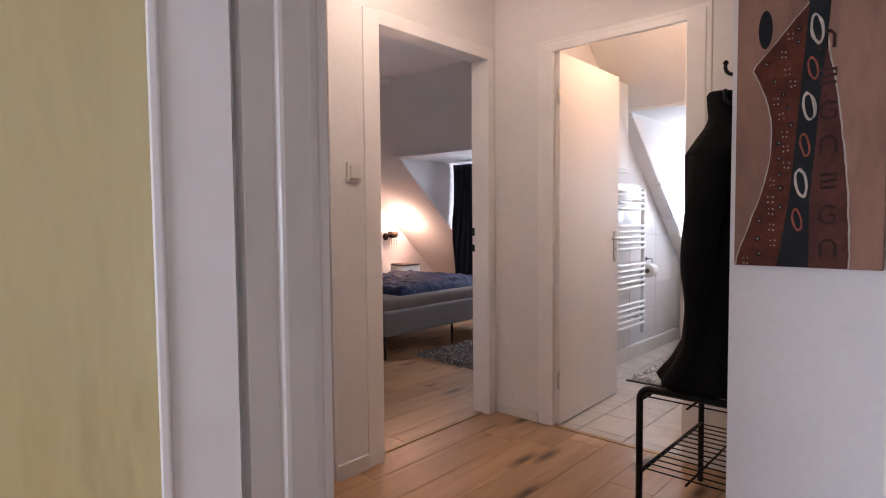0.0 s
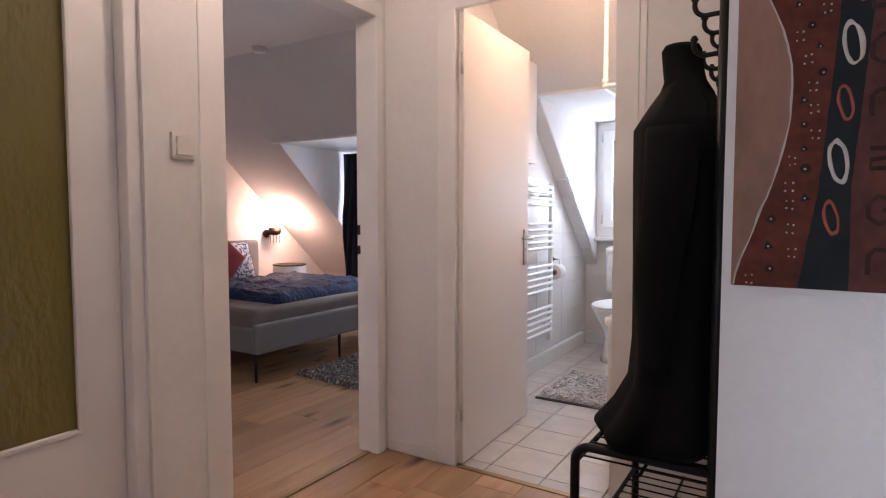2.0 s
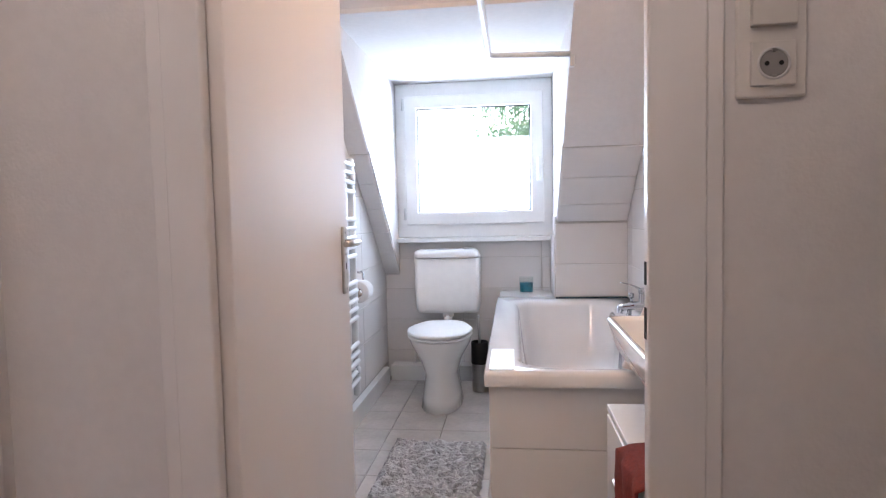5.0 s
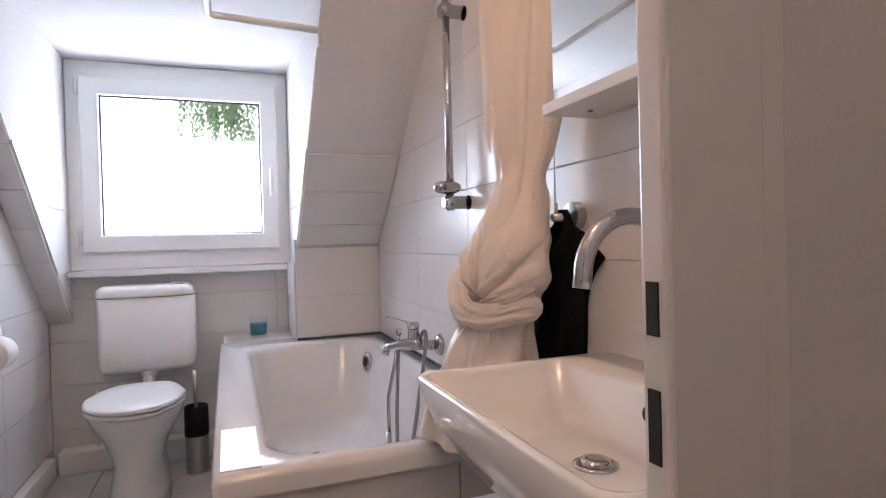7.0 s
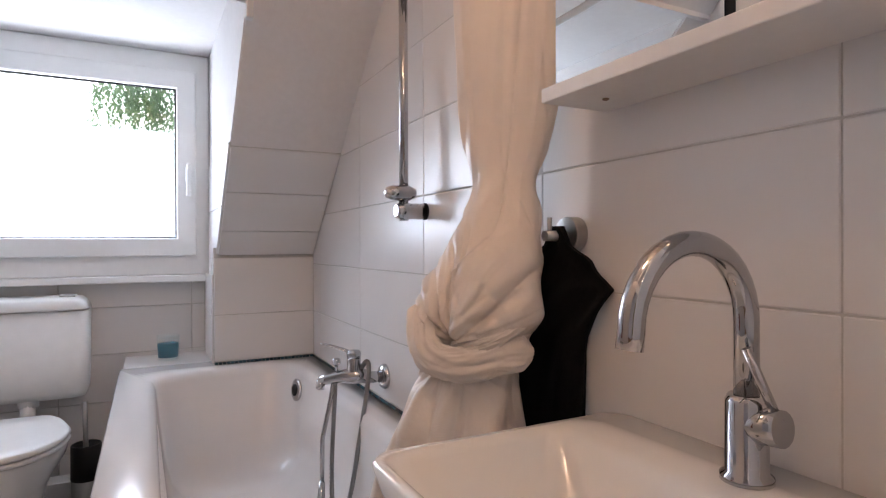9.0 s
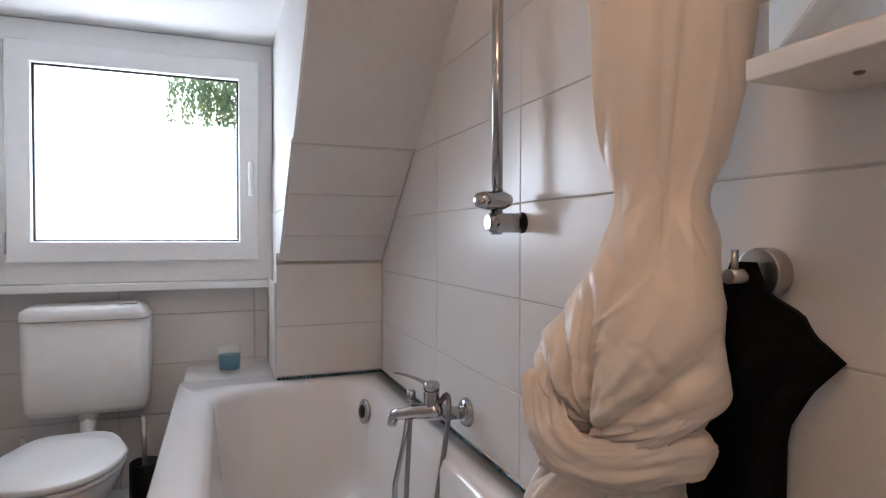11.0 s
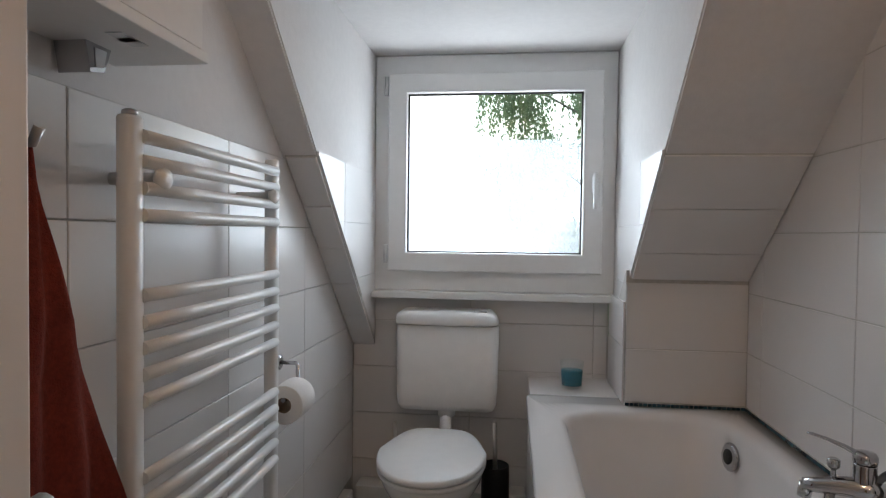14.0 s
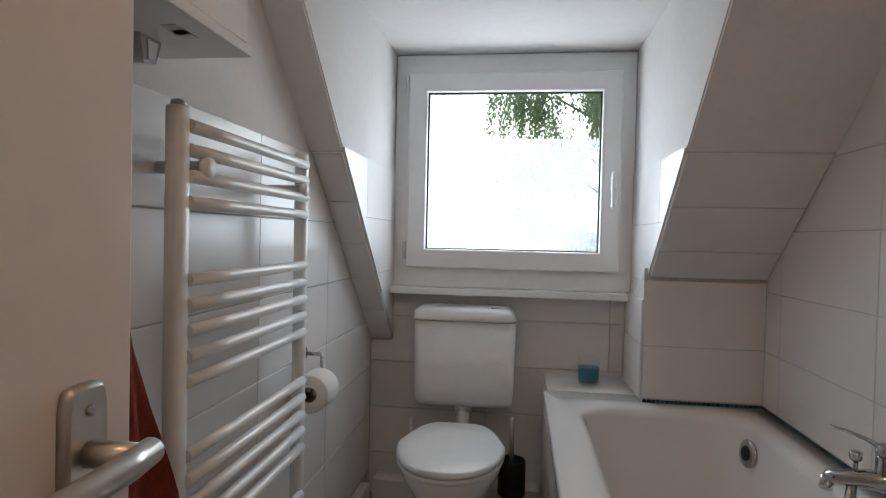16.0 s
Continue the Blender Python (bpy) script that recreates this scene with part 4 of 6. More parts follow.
cloth("bath_towel", "dark red bath towel hanging beside the radiator", "towel",
      smooth_rows([(1.27, -1.43, 4.08, -1.43, 4.11), (1.15, -1.425, 4.045, -1.42, 4.125), (0.95, -1.42, 4.0, -1.40, 4.17), (0.70, -1.415, 3.96, -1.36, 4.21), (0.45, -1.41, 3.95, -1.34, 4.22)], 22), RED_TOWEL, 0.012, 3)

# ---- washbasin wall ----
basin = thing("washbasin", "white square ceramic washbasin", "washbasin", (-0.2, 3.4, 0.6))
bm = bmesh.new()
BX0, BX1, BY0, BY1, BZ = -0.405, -0.003, 3.12, 3.665, 0.785
loft(bm, [rounded(-0.28, BX1, 3.24, 3.55, 0.60, 0.04), rounded(-0.33, BX1, 3.19, 3.60, 0.63, 0.04), rounded(-0.385, BX1, 3.14, 3.645, 0.71, 0.04), rounded(BX0, BX1, BY0, BY1, BZ - 0.006, 0.035),
          rounded(BX0 + 0.004, BX1, BY0 + 0.004, BY1 - 0.004, BZ, 0.033), rounded(BX0 + 0.014, BX1 - 0.11, BY0 + 0.014, BY1 - 0.014, BZ - 0.001, 0.03),
          rounded(BX0 + 0.022, BX1 - 0.118, BY0 + 0.022, BY1 - 0.022, BZ - 0.012, 0.03), rounded(BX0 + 0.055, BX1 - 0.135, BY0 + 0.06, BY1 - 0.06, 0.70, 0.04),
          rounded(BX0 + 0.10, BX1 - 0.16, BY0 + 0.13, BY1 - 0.13, 0.688, 0.04)], cap_start=True, cap_end=True)
inner("bowl", bm, CERAMIC, basin)
bm = bmesh.new()
lathe(bm, [(0.032, 0), (0.032, 0.003), (0.024, 0.005), (0.022, 0.003), (0.02, 0.010), (0.012, 0.012)], (-0.22, 3.40, 0.688), n=24)
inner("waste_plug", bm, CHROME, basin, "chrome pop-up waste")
bm = bmesh.new()
lathe(bm, [(0.012, 0), (0.012, 0.002), (0.003, 0.0025)], (-0.1265, 3.40, 0.748), (-1, 0, 0.1), 18)
inner("overflow_hole", bm, DARK, basin)
tap = thing("basin_tap", "chrome basin tap with a tall curved spout", "tap", (-0.068, 3.40, BZ))
bm = bmesh.new()
lathe(bm, [(0.027, BZ), (0.027, BZ + 0.006), (0.022, BZ + 0.01), (0.0215, BZ + 0.085), (0.018, BZ + 0.092)], (-0.068, 3.40, 0), n=24)
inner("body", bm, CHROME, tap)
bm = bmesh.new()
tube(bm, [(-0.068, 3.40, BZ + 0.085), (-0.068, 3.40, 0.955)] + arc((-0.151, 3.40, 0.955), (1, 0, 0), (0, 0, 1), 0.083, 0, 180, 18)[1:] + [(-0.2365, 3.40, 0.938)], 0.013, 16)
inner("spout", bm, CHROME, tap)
bm = bmesh.new()
tube(bm, [(-0.068, 3.405, BZ + 0.06), (-0.068, 3.36, BZ + 0.065)], 0.019, 16)
tube(bm, [(-0.068, 3.365, BZ + 0.072), (-0.09, 3.385, BZ + 0.145)], 0.005, 10)
inner("lever", bm, CHROME, tap, "chrome mixing lever")
vanity = thing("vanity_cabinet", "low white cabinet under the washbasin", "cabinet", (-0.2, 3.38, 0))
bm = bmesh.new()
soft_box(bm, (-0.39, 3.115, 0.05), (-0.006, 3.65, 0.535), 0.002)
inner("body", bm, WHITE_WOOD, vanity)
bm = bmesh.new()
soft_box(bm, (-0.402, 3.11, 0.535), (-0.006, 3.66, 0.552), 0.002)
inner("top_board", bm, WHITE_WOOD, vanity)
for y0, y1, ky in ((3.118, 3.38, 3.34), (3.384, 3.648, 3.43)):
    bm = bmesh.new()
    soft_box(bm, (-0.404, y0, 0.06), (-0.391, y1, 0.53), 0.002)
    d = inner("door", bm, WHITE_WOOD, vanity)
    bm = bmesh.new()
    lathe(bm, [(0.005, 0), (0.005, 0.014)], (-0.404, ky, 0.44), (-1, 0, 0), 12)
    soft_box(bm, (-0.426, ky - 0.021, 0.433), (-0.416, ky + 0.021, 0.447), 0.004)
    inner("handle", bm, ALU, d, "short grey metal handle")
for y in (3.15, 3.61):
    for x in (-0.36, -0.04):
        bm = bmesh.new()
        lathe(bm, [(0.016, 0), (0.018, 0.05)], (x, y, 0), n=14)
        inner("foot", bm, PLASTIC_GREY, vanity)
cloth("hand_towel", "dark red hand towel draped over the low cabinet", "towel",
      smooth_rows([(0.575, -0.30, 3.17, -0.30, 3.36), (0.565, -0.40, 3.17, -0.40, 3.36), (0.55, -0.422, 3.17, -0.422, 3.37), (0.40, -0.425, 3.165, -0.425, 3.37), (0.28, -0.425, 3.16, -0.425, 3.375)], 20), RED_TOWEL, 0.006, 2)

mc = thing("mirror_cabinet", "mirror cabinet with a white base board above the washbasin", "mirror cabinet", (-0.06, 3.38, 1.25))
bm = bmesh.new()
soft_box(bm, (-0.125, 3.10, 1.243), (0.0, 3.683, 1.264), 0.002)
inner("base_board", bm, WHITE_WOOD, mc)
bm = bmesh.new()
box(bm, (-0.092, 3.11, 1.265), (0.0, 3.672, 1.92))
inner("body", bm, WHITE_WOOD, mc)
for y0, y1 in ((3.112, 3.385), (3.398, 3.674)):
    bm = bmesh.new()
    box(bm, (-0.105, y0, 1.272), (-0.094, y1, 1.92))
    inner("mirror_door", bm, MIRROR, mc, "mirrored door")
# open gap between the doors: its shade is drawn as a black filler
bm = bmesh.new()
box(bm, (-0.103, 3.386, 1.268), (-0.093, 3.397, 1.92))
inner("gap_shade", bm, BLACK_METAL, mc, "black filler for the shaded gap between the mirrored doors")
bm = bmesh.new()
lathe(bm, [(0.005, 0), (0.004, 0.002)], (-0.06, 3.62, 1.243), (0, 0, -1), 12)
inner("screw_cap", bm, CARDBOARD, mc)

# shower rail and mixer on the tiled wall
rail = thing("shower_rail", "chrome shower riser rail on the tiled wall", "shower rail", (-0.06, 4.34, 1.1))
bm = bmesh.new()
tube(bm, [(-0.06, 4.34, 1.10), (-0.06, 4.34, 1.73)], 0.0115, 16)
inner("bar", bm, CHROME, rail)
for z in (1.125, 1.70):
    bm = bmesh.new()
    tube(bm, [(0.0, 4.34, z), (-0.075, 4.34, z), (-0.082, 4.34, z)], [0.0205, 0.0205, 0.015], 18)
    tube(bm, [(-0.068, 4.34, z - 0.02), (-0.056, 4.34, z + 0.02)], [0.016, 0.018], 16)
    inner("bracket", bm, CHROME, rail, "chrome wall bracket")
    bm = bmesh.new()
    lathe(bm, [(0.022, 0.0), (0.022, 0.004), (0.018, 0.005)], (-0.0, 4.34, z), (-1, 0, 0), 18)
    inner("rosette", bm, BLACK_METAL, rail)
bm = bmesh.new()
loft(bm, [ring((-0.068 + dx, 4.338, 1.170), (0, 1, 0), (0, 0, 1), r * 1.1, r, 16) for dx, r in ((-0.044, 0.004), (-0.040, 0.013), (-0.022, 0.0195), (0.0, 0.0205), (0.020, 0.0195), (0.036, 0.013), (0.040, 0.004))],
     cap_start=True, cap_end=True)
inner("slider", bm, CHROME, rail, "chrome hand shower slider")
mix = thing("tub_mixer", "chrome tub mixer with hose and hand shower", "tap", (-0.08, 4.63, 0.64))
bm = bmesh.new()
lathe(bm, [(0.038, 0), (0.038, 0.006), (0.03, 0.016), (0.014, 0.02)], (0.0, 4.625, 0.645), (-1, 0, 0), 24)
tube(bm, [(0, 4.625, 0.645), (-0.05, 4.625, 0.648), (-0.09, 4.635, 0.652)], 0.017, 16)
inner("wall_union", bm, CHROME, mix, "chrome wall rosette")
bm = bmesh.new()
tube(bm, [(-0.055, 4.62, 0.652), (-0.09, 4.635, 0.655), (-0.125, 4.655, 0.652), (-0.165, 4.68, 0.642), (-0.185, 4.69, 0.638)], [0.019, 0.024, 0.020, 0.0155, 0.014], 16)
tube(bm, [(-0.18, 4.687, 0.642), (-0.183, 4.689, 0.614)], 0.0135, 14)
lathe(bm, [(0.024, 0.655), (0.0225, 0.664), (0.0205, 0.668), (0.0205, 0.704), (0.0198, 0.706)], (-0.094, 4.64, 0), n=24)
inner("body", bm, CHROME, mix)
bm = bmesh.new()
lathe(bm, [(0.0195, 0.707), (0.0215, 0.709), (0.0215, 0.722), (0.017, 0.729), (0.004, 0.731)], (-0.094, 4.64, 0), n=24)
reach = Vector((-0.86, 0.51, 0))
blade = [(0.010, 0.722, 0.013, 0.006), (0.035, 0.733, 0.0085, 0.0045), (0.065, 0.742, 0.0065, 0.0032), (0.092, 0.747, 0.0070, 0.0026), (0.100, 0.7475, 0.0030, 0.0018)]
loft(bm, [ring(Vector((-0.094, 4.64, h)) + reach * r, (0.51, 0.86, 0), (0, 0, 1), w, d, 14) for r, h, w, d in blade], cap_start=True, cap_end=True)
inner("lever", bm, CHROME, mix, "chrome lever")
bm = bmesh.new()
tube(bm, [(-0.14, 4.664, 0.66), (-0.14, 4.664, 0.685)], 0.005, 10)
lathe(bm, [(0.009, 0.685), (0.012, 0.69), (0.012, 0.703), (0.007, 0.706)], (-0.14, 4.664, 0), n=14)
inner("diverter", bm, CHROME, mix, "chrome diverter knob")
bm = bmesh.new()
pts = [(-0.145, 4.66, 0.635), (-0.15, 4.655, 0.56), (-0.165, 4.63, 0.42), (-0.18, 4.58, 0.28), (-0.19, 4.56, 0.225), (-0.195, 4.535, 0.20), (-0.185, 4.52, 0.23), (-0.140, 4.532, 0.36), (-0.108, 4.550, 0.50), (-0.082, 4.572, 0.60),
       (-0.066, 4.590, 0.672), (-0.064, 4.612, 0.698), (-0.076, 4.630, 0.675)]
dense = []
for a, b, c, d in zip([pts[0]] + pts[:-2], pts[:-1], pts[1:], pts[2:] + [pts[-1]]):
    a, b, c, d = Vector(a), Vector(b), Vector(c), Vector(d)
    for k in range(30):
        t = k / 30
        dense.append(0.5 * ((2 * b) + (c - a) * t + (2 * a - 5 * b + 4 * c - d) * t * t + (3 * b - a - 3 * c + d) * t ** 3))
tube(bm, dense, [0.0058 + 0.0018 * (i % 2) for i in range(len(dense))], 8)
inner("hose", bm, HOSE, mix, "ribbed metal hose")
bm = bmesh.new()
tube(bm, [(-0.147, 4.664, 0.645), (-0.158, 4.656, 0.60), (-0.19, 4.64, 0.48), (-0.20, 4.61, 0.36)], 0.0068, 8)
tube(bm, [(-0.20, 4.61, 0.37), (-0.205, 4.60, 0.33), (-0.215, 4.56, 0.26), (-0.235, 4.51, 0.215)], [0.009, 0.011, 0.013, 0.016], 14)
tube(bm, [(-0.235, 4.51, 0.225), (-0.245, 4.49, 0.19)], [0.028, 0.032], 18)
inner("hand_shower", bm, CHROME, mix, "chrome hand shower")

# hook with a black cloth
hook = thing("wall_hook", "round brushed steel hook on the tiled wall", "hook", (-0.02, 3.755, 1.055))
bm = bmesh.new()
lathe(bm, [(0.029, 0), (0.029, 0.001), (0.029, 0.020), (0.0288, 0.0208), (0.028, 0.0215), (0.027, 0.0216), (0.006, 0.0217)], (0, 3.755, 1.055), (-1, 0, 0), 32)
inner("rosette", bm, STEEL, hook)
bm = bmesh.new()
tube(bm, [(-0.015, 3.755, 1.052), (-0.065, 3.755, 1.052)], 0.0085, 14)
tube(bm, [(-0.055, 3.755, 1.05), (-0.055, 3.755, 1.082)], 0.004, 8)
inner("peg", bm, STEEL, hook)
cloth("black_wash_cloth", "black cloth hanging from the steel hook", "cloth",
      smooth_rows([(1.068, -0.045, 3.77, -0.045, 3.745), (1.035, -0.05, 3.78, -0.035, 3.735), (1.015, -0.06, 3.81, -0.022, 3.70), (0.99, -0.07, 3.82, -0.015, 3.69), (0.968, -0.072, 3.825, -0.012, 3.662),
                   (0.93, -0.075, 3.825, -0.012, 3.695), (0.88, -0.076, 3.825, -0.014, 3.722), (0.78, -0.078, 3.825, -0.014, 3.722), (0.60, -0.08, 3.83, -0.014, 3.715)], 26), BLACK_CLOTH, 0.006, 2, thick=0.012)

# shower curtain rail and the knotted curtain
cr = thing("curtain_rail", "white shower curtain rail fixed to the sloping ceiling", "curtain rail", (-0.5, 4.3, 1.74))
bm = bmesh.new()
tube(bm, [(-0.372, 4.70, 1.735), (-0.69, 4.672, 1.737)] + arc((-0.70, 4.642, 1.737), (0, 1, 0), (-1, 0, 0), 0.03, 0, 90, 6) + [(-0.735, 3.845, 1.758)]
     + arc((-0.705, 3.845, 1.758), (-1, 0, 0), (0, -1, 0), 0.03, 0, 90, 6)[1:] + [(-0.01, 3.815, 1.76)], 0.0125, 12)
inner("rail", bm, PLASTIC, cr)
bm = bmesh.new()
soft_box(bm, (-0.387, 4.685, 1.68), (-0.365, 4.718, 1.75), 0.004)
inner("end_bracket", bm, PLASTIC_GREY, cr, "grey end bracket")
bm = bmesh.new()
tube(bm, [(-0.735, 3.85, 1.76), (-0.735, 3.85, 1.80), (-0.735, 3.85, 1.803), (-0.735, 3.85, 2.382)], [0.0165, 0.0165, 0.0125, 0.0125], 14)
inner("ceiling_strut", bm, PLASTIC, cr, "white ceiling strut")

def crease(p, k):
    """Sharp little ridges with flat fields between, as in crumpled sheet."""
    return 1 - 2 * abs(noise.noise(p * k)) ** 0.8


def crumple(p, k):
    """Flat facets that meet in sharp folds."""
    d = noise.voronoi(p * k)[0]
    return d[1] - d[0] - 0.35


def spline(pts, n):
    out = []
    for a, b, c, d in zip([pts[0]] + pts[:-2], pts[:-1], pts[1:], pts[2:] + [pts[-1]]):
        a, b, c, d = Vector(a), Vector(b), Vector(c), Vector(d)
        out += [0.5 * (2 * b + (c - a) * t + (2 * a - 5 * b + 4 * c - d) * t * t + (3 * b - a - 3 * c + d) * t ** 3) for t in [k / n for k in range(n)]]
    return out + [Vector(pts[-1])]


bm = bmesh.new()
rings = []
keys = [(1.725, -0.081, 3.845, 0.104, 0.030, 0.010), (1.55, -0.082, 3.842, 0.102, 0.030, 0.010), (1.38, -0.083, 3.840, 0.095, 0.030, 0.010), (1.22, -0.088, 3.837, 0.076, 0.030, 0.009),
        (1.145, -0.093, 3.832, 0.050, 0.032, 0.008), (1.09, -0.108, 3.820, 0.060, 0.044, 0.010), (1.03, -0.130, 3.816, 0.082, 0.062, 0.010), (0.97, -0.150, 3.822, 0.106, 0.074, 0.010), (0.93, -0.154, 3.824, 0.110, 0.076, 0.010),
        (0.89, -0.156, 3.820, 0.092, 0.070, 0.010), (0.855, -0.163, 3.823, 0.082, 0.058, 0.010), (0.82, -0.168, 3.828, 0.080, 0.056, 0.011), (0.73, -0.178, 3.84, 0.100, 0.080, 0.016), (0.58, -0.185, 3.86, 0.135, 0.10, 0.022)]
steps = 260
along = Vector((0.62, -0.78, 0)).normalized()
outward = Vector((along.y, -along.x, 0))
heart = Vector((-0.155, 3.82, 0))
for i in range(steps + 1):
    t = i / steps * (len(keys) - 1)
    k = min(int(t), len(keys) - 2)
    f = t - k
    four = [keys[max(0, min(len(keys) - 1, k + d))] for d in (-1, 0, 1, 2)]
    z, cx, cy, ru, rv, am = [0.5 * (2 * q + (r - p) * f + (2 * p - 5 * q + 4 * r - w) * f * f + (3 * q - p - 3 * r + w) * f ** 3) for p, q, r, w in zip(*four)]
    hold = max(0.0, min(1.0, (1.10 - z) / 0.12))
    hold *= hold * (3 - 2 * hold)
    low = max(0.0, min(1.0, (z - 0.79) / 0.06))
    hold *= low * low * (3 - 2 * low)
    pts = []
    for j in range(260):
        a = 2 * math.pi * j / 260
        ca, sa = math.cos(a), math.sin(a)
        p = Vector((cx, cy, z)) + along * ru * ca - outward * rv * sa
        u, v = (p - heart).dot(along) + 0.026, z - 0.878
        face = max(0.0, min(1.0, -sa * 2.0 + 0.4))
        far = math.hypot(u, v) + 1e-5
        # broad hanging folds with soft ridges, a few sharp creases
        hang = 0.017 * (abs(math.sin(1.6 * a + 1.1 + 0.5 * math.sin(1.9 * z))) ** 0.6 - 0.6)
        hang += 0.010 * crumple(Vector((p.x, p.y, z * 0.14 + 0.1 * p.y)), 20) + 0.0025 * crease(Vector((1.6 * ca, 1.6 * sa, z * 0.7)), 1.2)
        if z < 0.85:
            hang += am * 0.6 * math.sin(7 * a + 3 * noise.noise(Vector((ca, sa, z * 4))))
        # gathered folds that run out from the mouth of the knot
        turn = math.atan2(u, v)
        many = 1.5 if turn > 0.08 else 2.9
        phase = turn * many + 0.30 * noise.noise(Vector((turn * 1.4, far * 7, 0.6))) + (0.2 if turn > 0.08 else 0.55)
        tri = abs(2 * (phase - math.floor(phase)) - 1)
        swell = min(1.0, far / 0.045) * max(0.2, 1 - far / 0.25)
        fan = 0.026 * swell * (tri ** 0.5 - 0.6)
        fine_phase = turn * many * 2.7 + 0.5 * noise.noise(Vector((turn * 3, far * 11, 3.6)))
        fan += 0.0095 * swell * (abs(2 * (fine_phase - math.floor(fine_phase)) - 1) ** 0.5 - 0.6)
        # edge of the upper layer, laid from the neck down to the mouth
        lap = u - (0.004 + 0.010 * math.sin(11 * v) + max(0.0, v - 0.13) * 1.05)
        fan += 0.0100 * math.tanh(lap / 0.0016) * max(0.0, min(1.0, v / 0.03))
        fan += 0.0045 * math.exp(-((v - 0.118 - 0.72 * u) / 0.004) ** 2) * (u > 0)
        fan -= 0.034 * math.exp(-(far / 0.018) ** 2)
        fan = face * fan + (1 - face) * 0.006 * crease(p, 9)
        bend = Vector((u * 0.9, v * 0.6 + 0.5 * u, 0.2))
        fine = 0.020 * swell * crumple(Vector((turn * 2.0, far * 13, 0.4)), 1.5) + 0.0055 * crumple(bend, 11) + 0.0012 * crumple(bend + Vector((3, 1, 0)), 30)
        out = hang * (1 - hold) + (fan + fine) * hold
        way = (along * ca / ru - outward * sa / rv).normalized()
        q = p + way * out
        q.x = min(q.x, -0.008)
        pts.append(q)
    rings.append(pts)
loft(bm, rings, cap_start=True, cap_end=True)


def strand(bm, path, wide, deep, seed, n=72):
    """A flattened, pleated strip of the curtain laid over the knot; path in across, up, out."""
    line = [heart + along * (q.x * 0.84) + outward * (q.z * 0.86) + Vector((0, 0, 1.10 - (1.10 - q.y) * 0.91)) for q in spline(path, 22)]
    rows = []
    for i, c in enumerate(line):
        s = i / (len(line) - 1)
        tan = (line[min(i + 1, len(line) - 1)] - line[max(i - 1, 0)]).normalized()
        up = outward - tan * outward.dot(tan)
        up.normalize()
        b = tan.cross(up)
        end = min(1.0, s / 0.12 + 0.35, (1 - s) / 0.12 + 0.35)
        row = []
        for j in range(n):
            a = 2 * math.pi * j / n
            ca, sa = math.cos(a), math.sin(a)
            g = 0.0032 * crease(Vector((ca * 1.5 + seed, sa * 1.5, s * 1.3)), 1.5) + 0.002 * crease(Vector((ca * 3, sa * 3 + seed, s * 5)), 1.2)
            g += 0.0062 * crumple(c * 0.6 + b * wide * ca * 1.4 + Vector((seed, 0, 0)), 22)
            row.append(c + b * (wide * end * ca + g * ca) + up * (deep * end * sa + g * sa))
        rows.append(row)
    loft(bm, rows, cap_start=True, cap_end=True)


strand(bm, [(-0.098, 0.925, 0.024), (-0.095, 0.888, 0.052), (-0.072, 0.852, 0.078), (-0.028, 0.832, 0.088), (0.030, 0.836, 0.084), (0.080, 0.848, 0.062), (0.118, 0.852, 0.024)], 0.026, 0.010, 1.0)
strand(bm, [(0.120, 0.925, 0.020), (0.088, 0.892, 0.062), (0.046, 0.872, 0.080), (0.006, 0.860, 0.076), (-0.02, 0.855, 0.060)], 0.013, 0.006, 7.0)
bm.normal_update()
tagged(part("shower_curtain", bm, SHOWER_CLOTH), "cream shower curtain twisted into a knot beside the tub", "shower curtain")

# bathroom ceiling lamp
bl = thing("unseen_ceiling_lamp", "round white glass ceiling lamp out of view, lit", "lamp", (-0.72, 3.42, CEIL))
bm = bmesh.new()
lathe(bm, [(0.12, -0.025), (0.125, -0.02), (0.125, 0.0)], (-0.72, 3.42, CEIL), n=28)
inner("base", bm, PLASTIC, bl)
bm = bmesh.new()
lathe(bm, [(0.03, -0.085), (0.08, -0.07), (0.11, -0.04), (0.115, -0.026)], (-0.72, 3.42, CEIL), n=28)
inner("shade", bm, LAMP_GLASS, bl, "lit opal glass shade")
# unseen hall fixture, added to carry the fill light
fill_fixture = thing("unseen_ceiling_lamp", "round white glass ceiling lamp out of view, lit", "lamp", (-0.95, 2.05, CEIL))
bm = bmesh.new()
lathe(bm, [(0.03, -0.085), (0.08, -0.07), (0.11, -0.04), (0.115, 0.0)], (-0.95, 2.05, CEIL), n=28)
inner("shade", bm, LAMP_GLASS, fill_fixture, "lit opal glass shade")

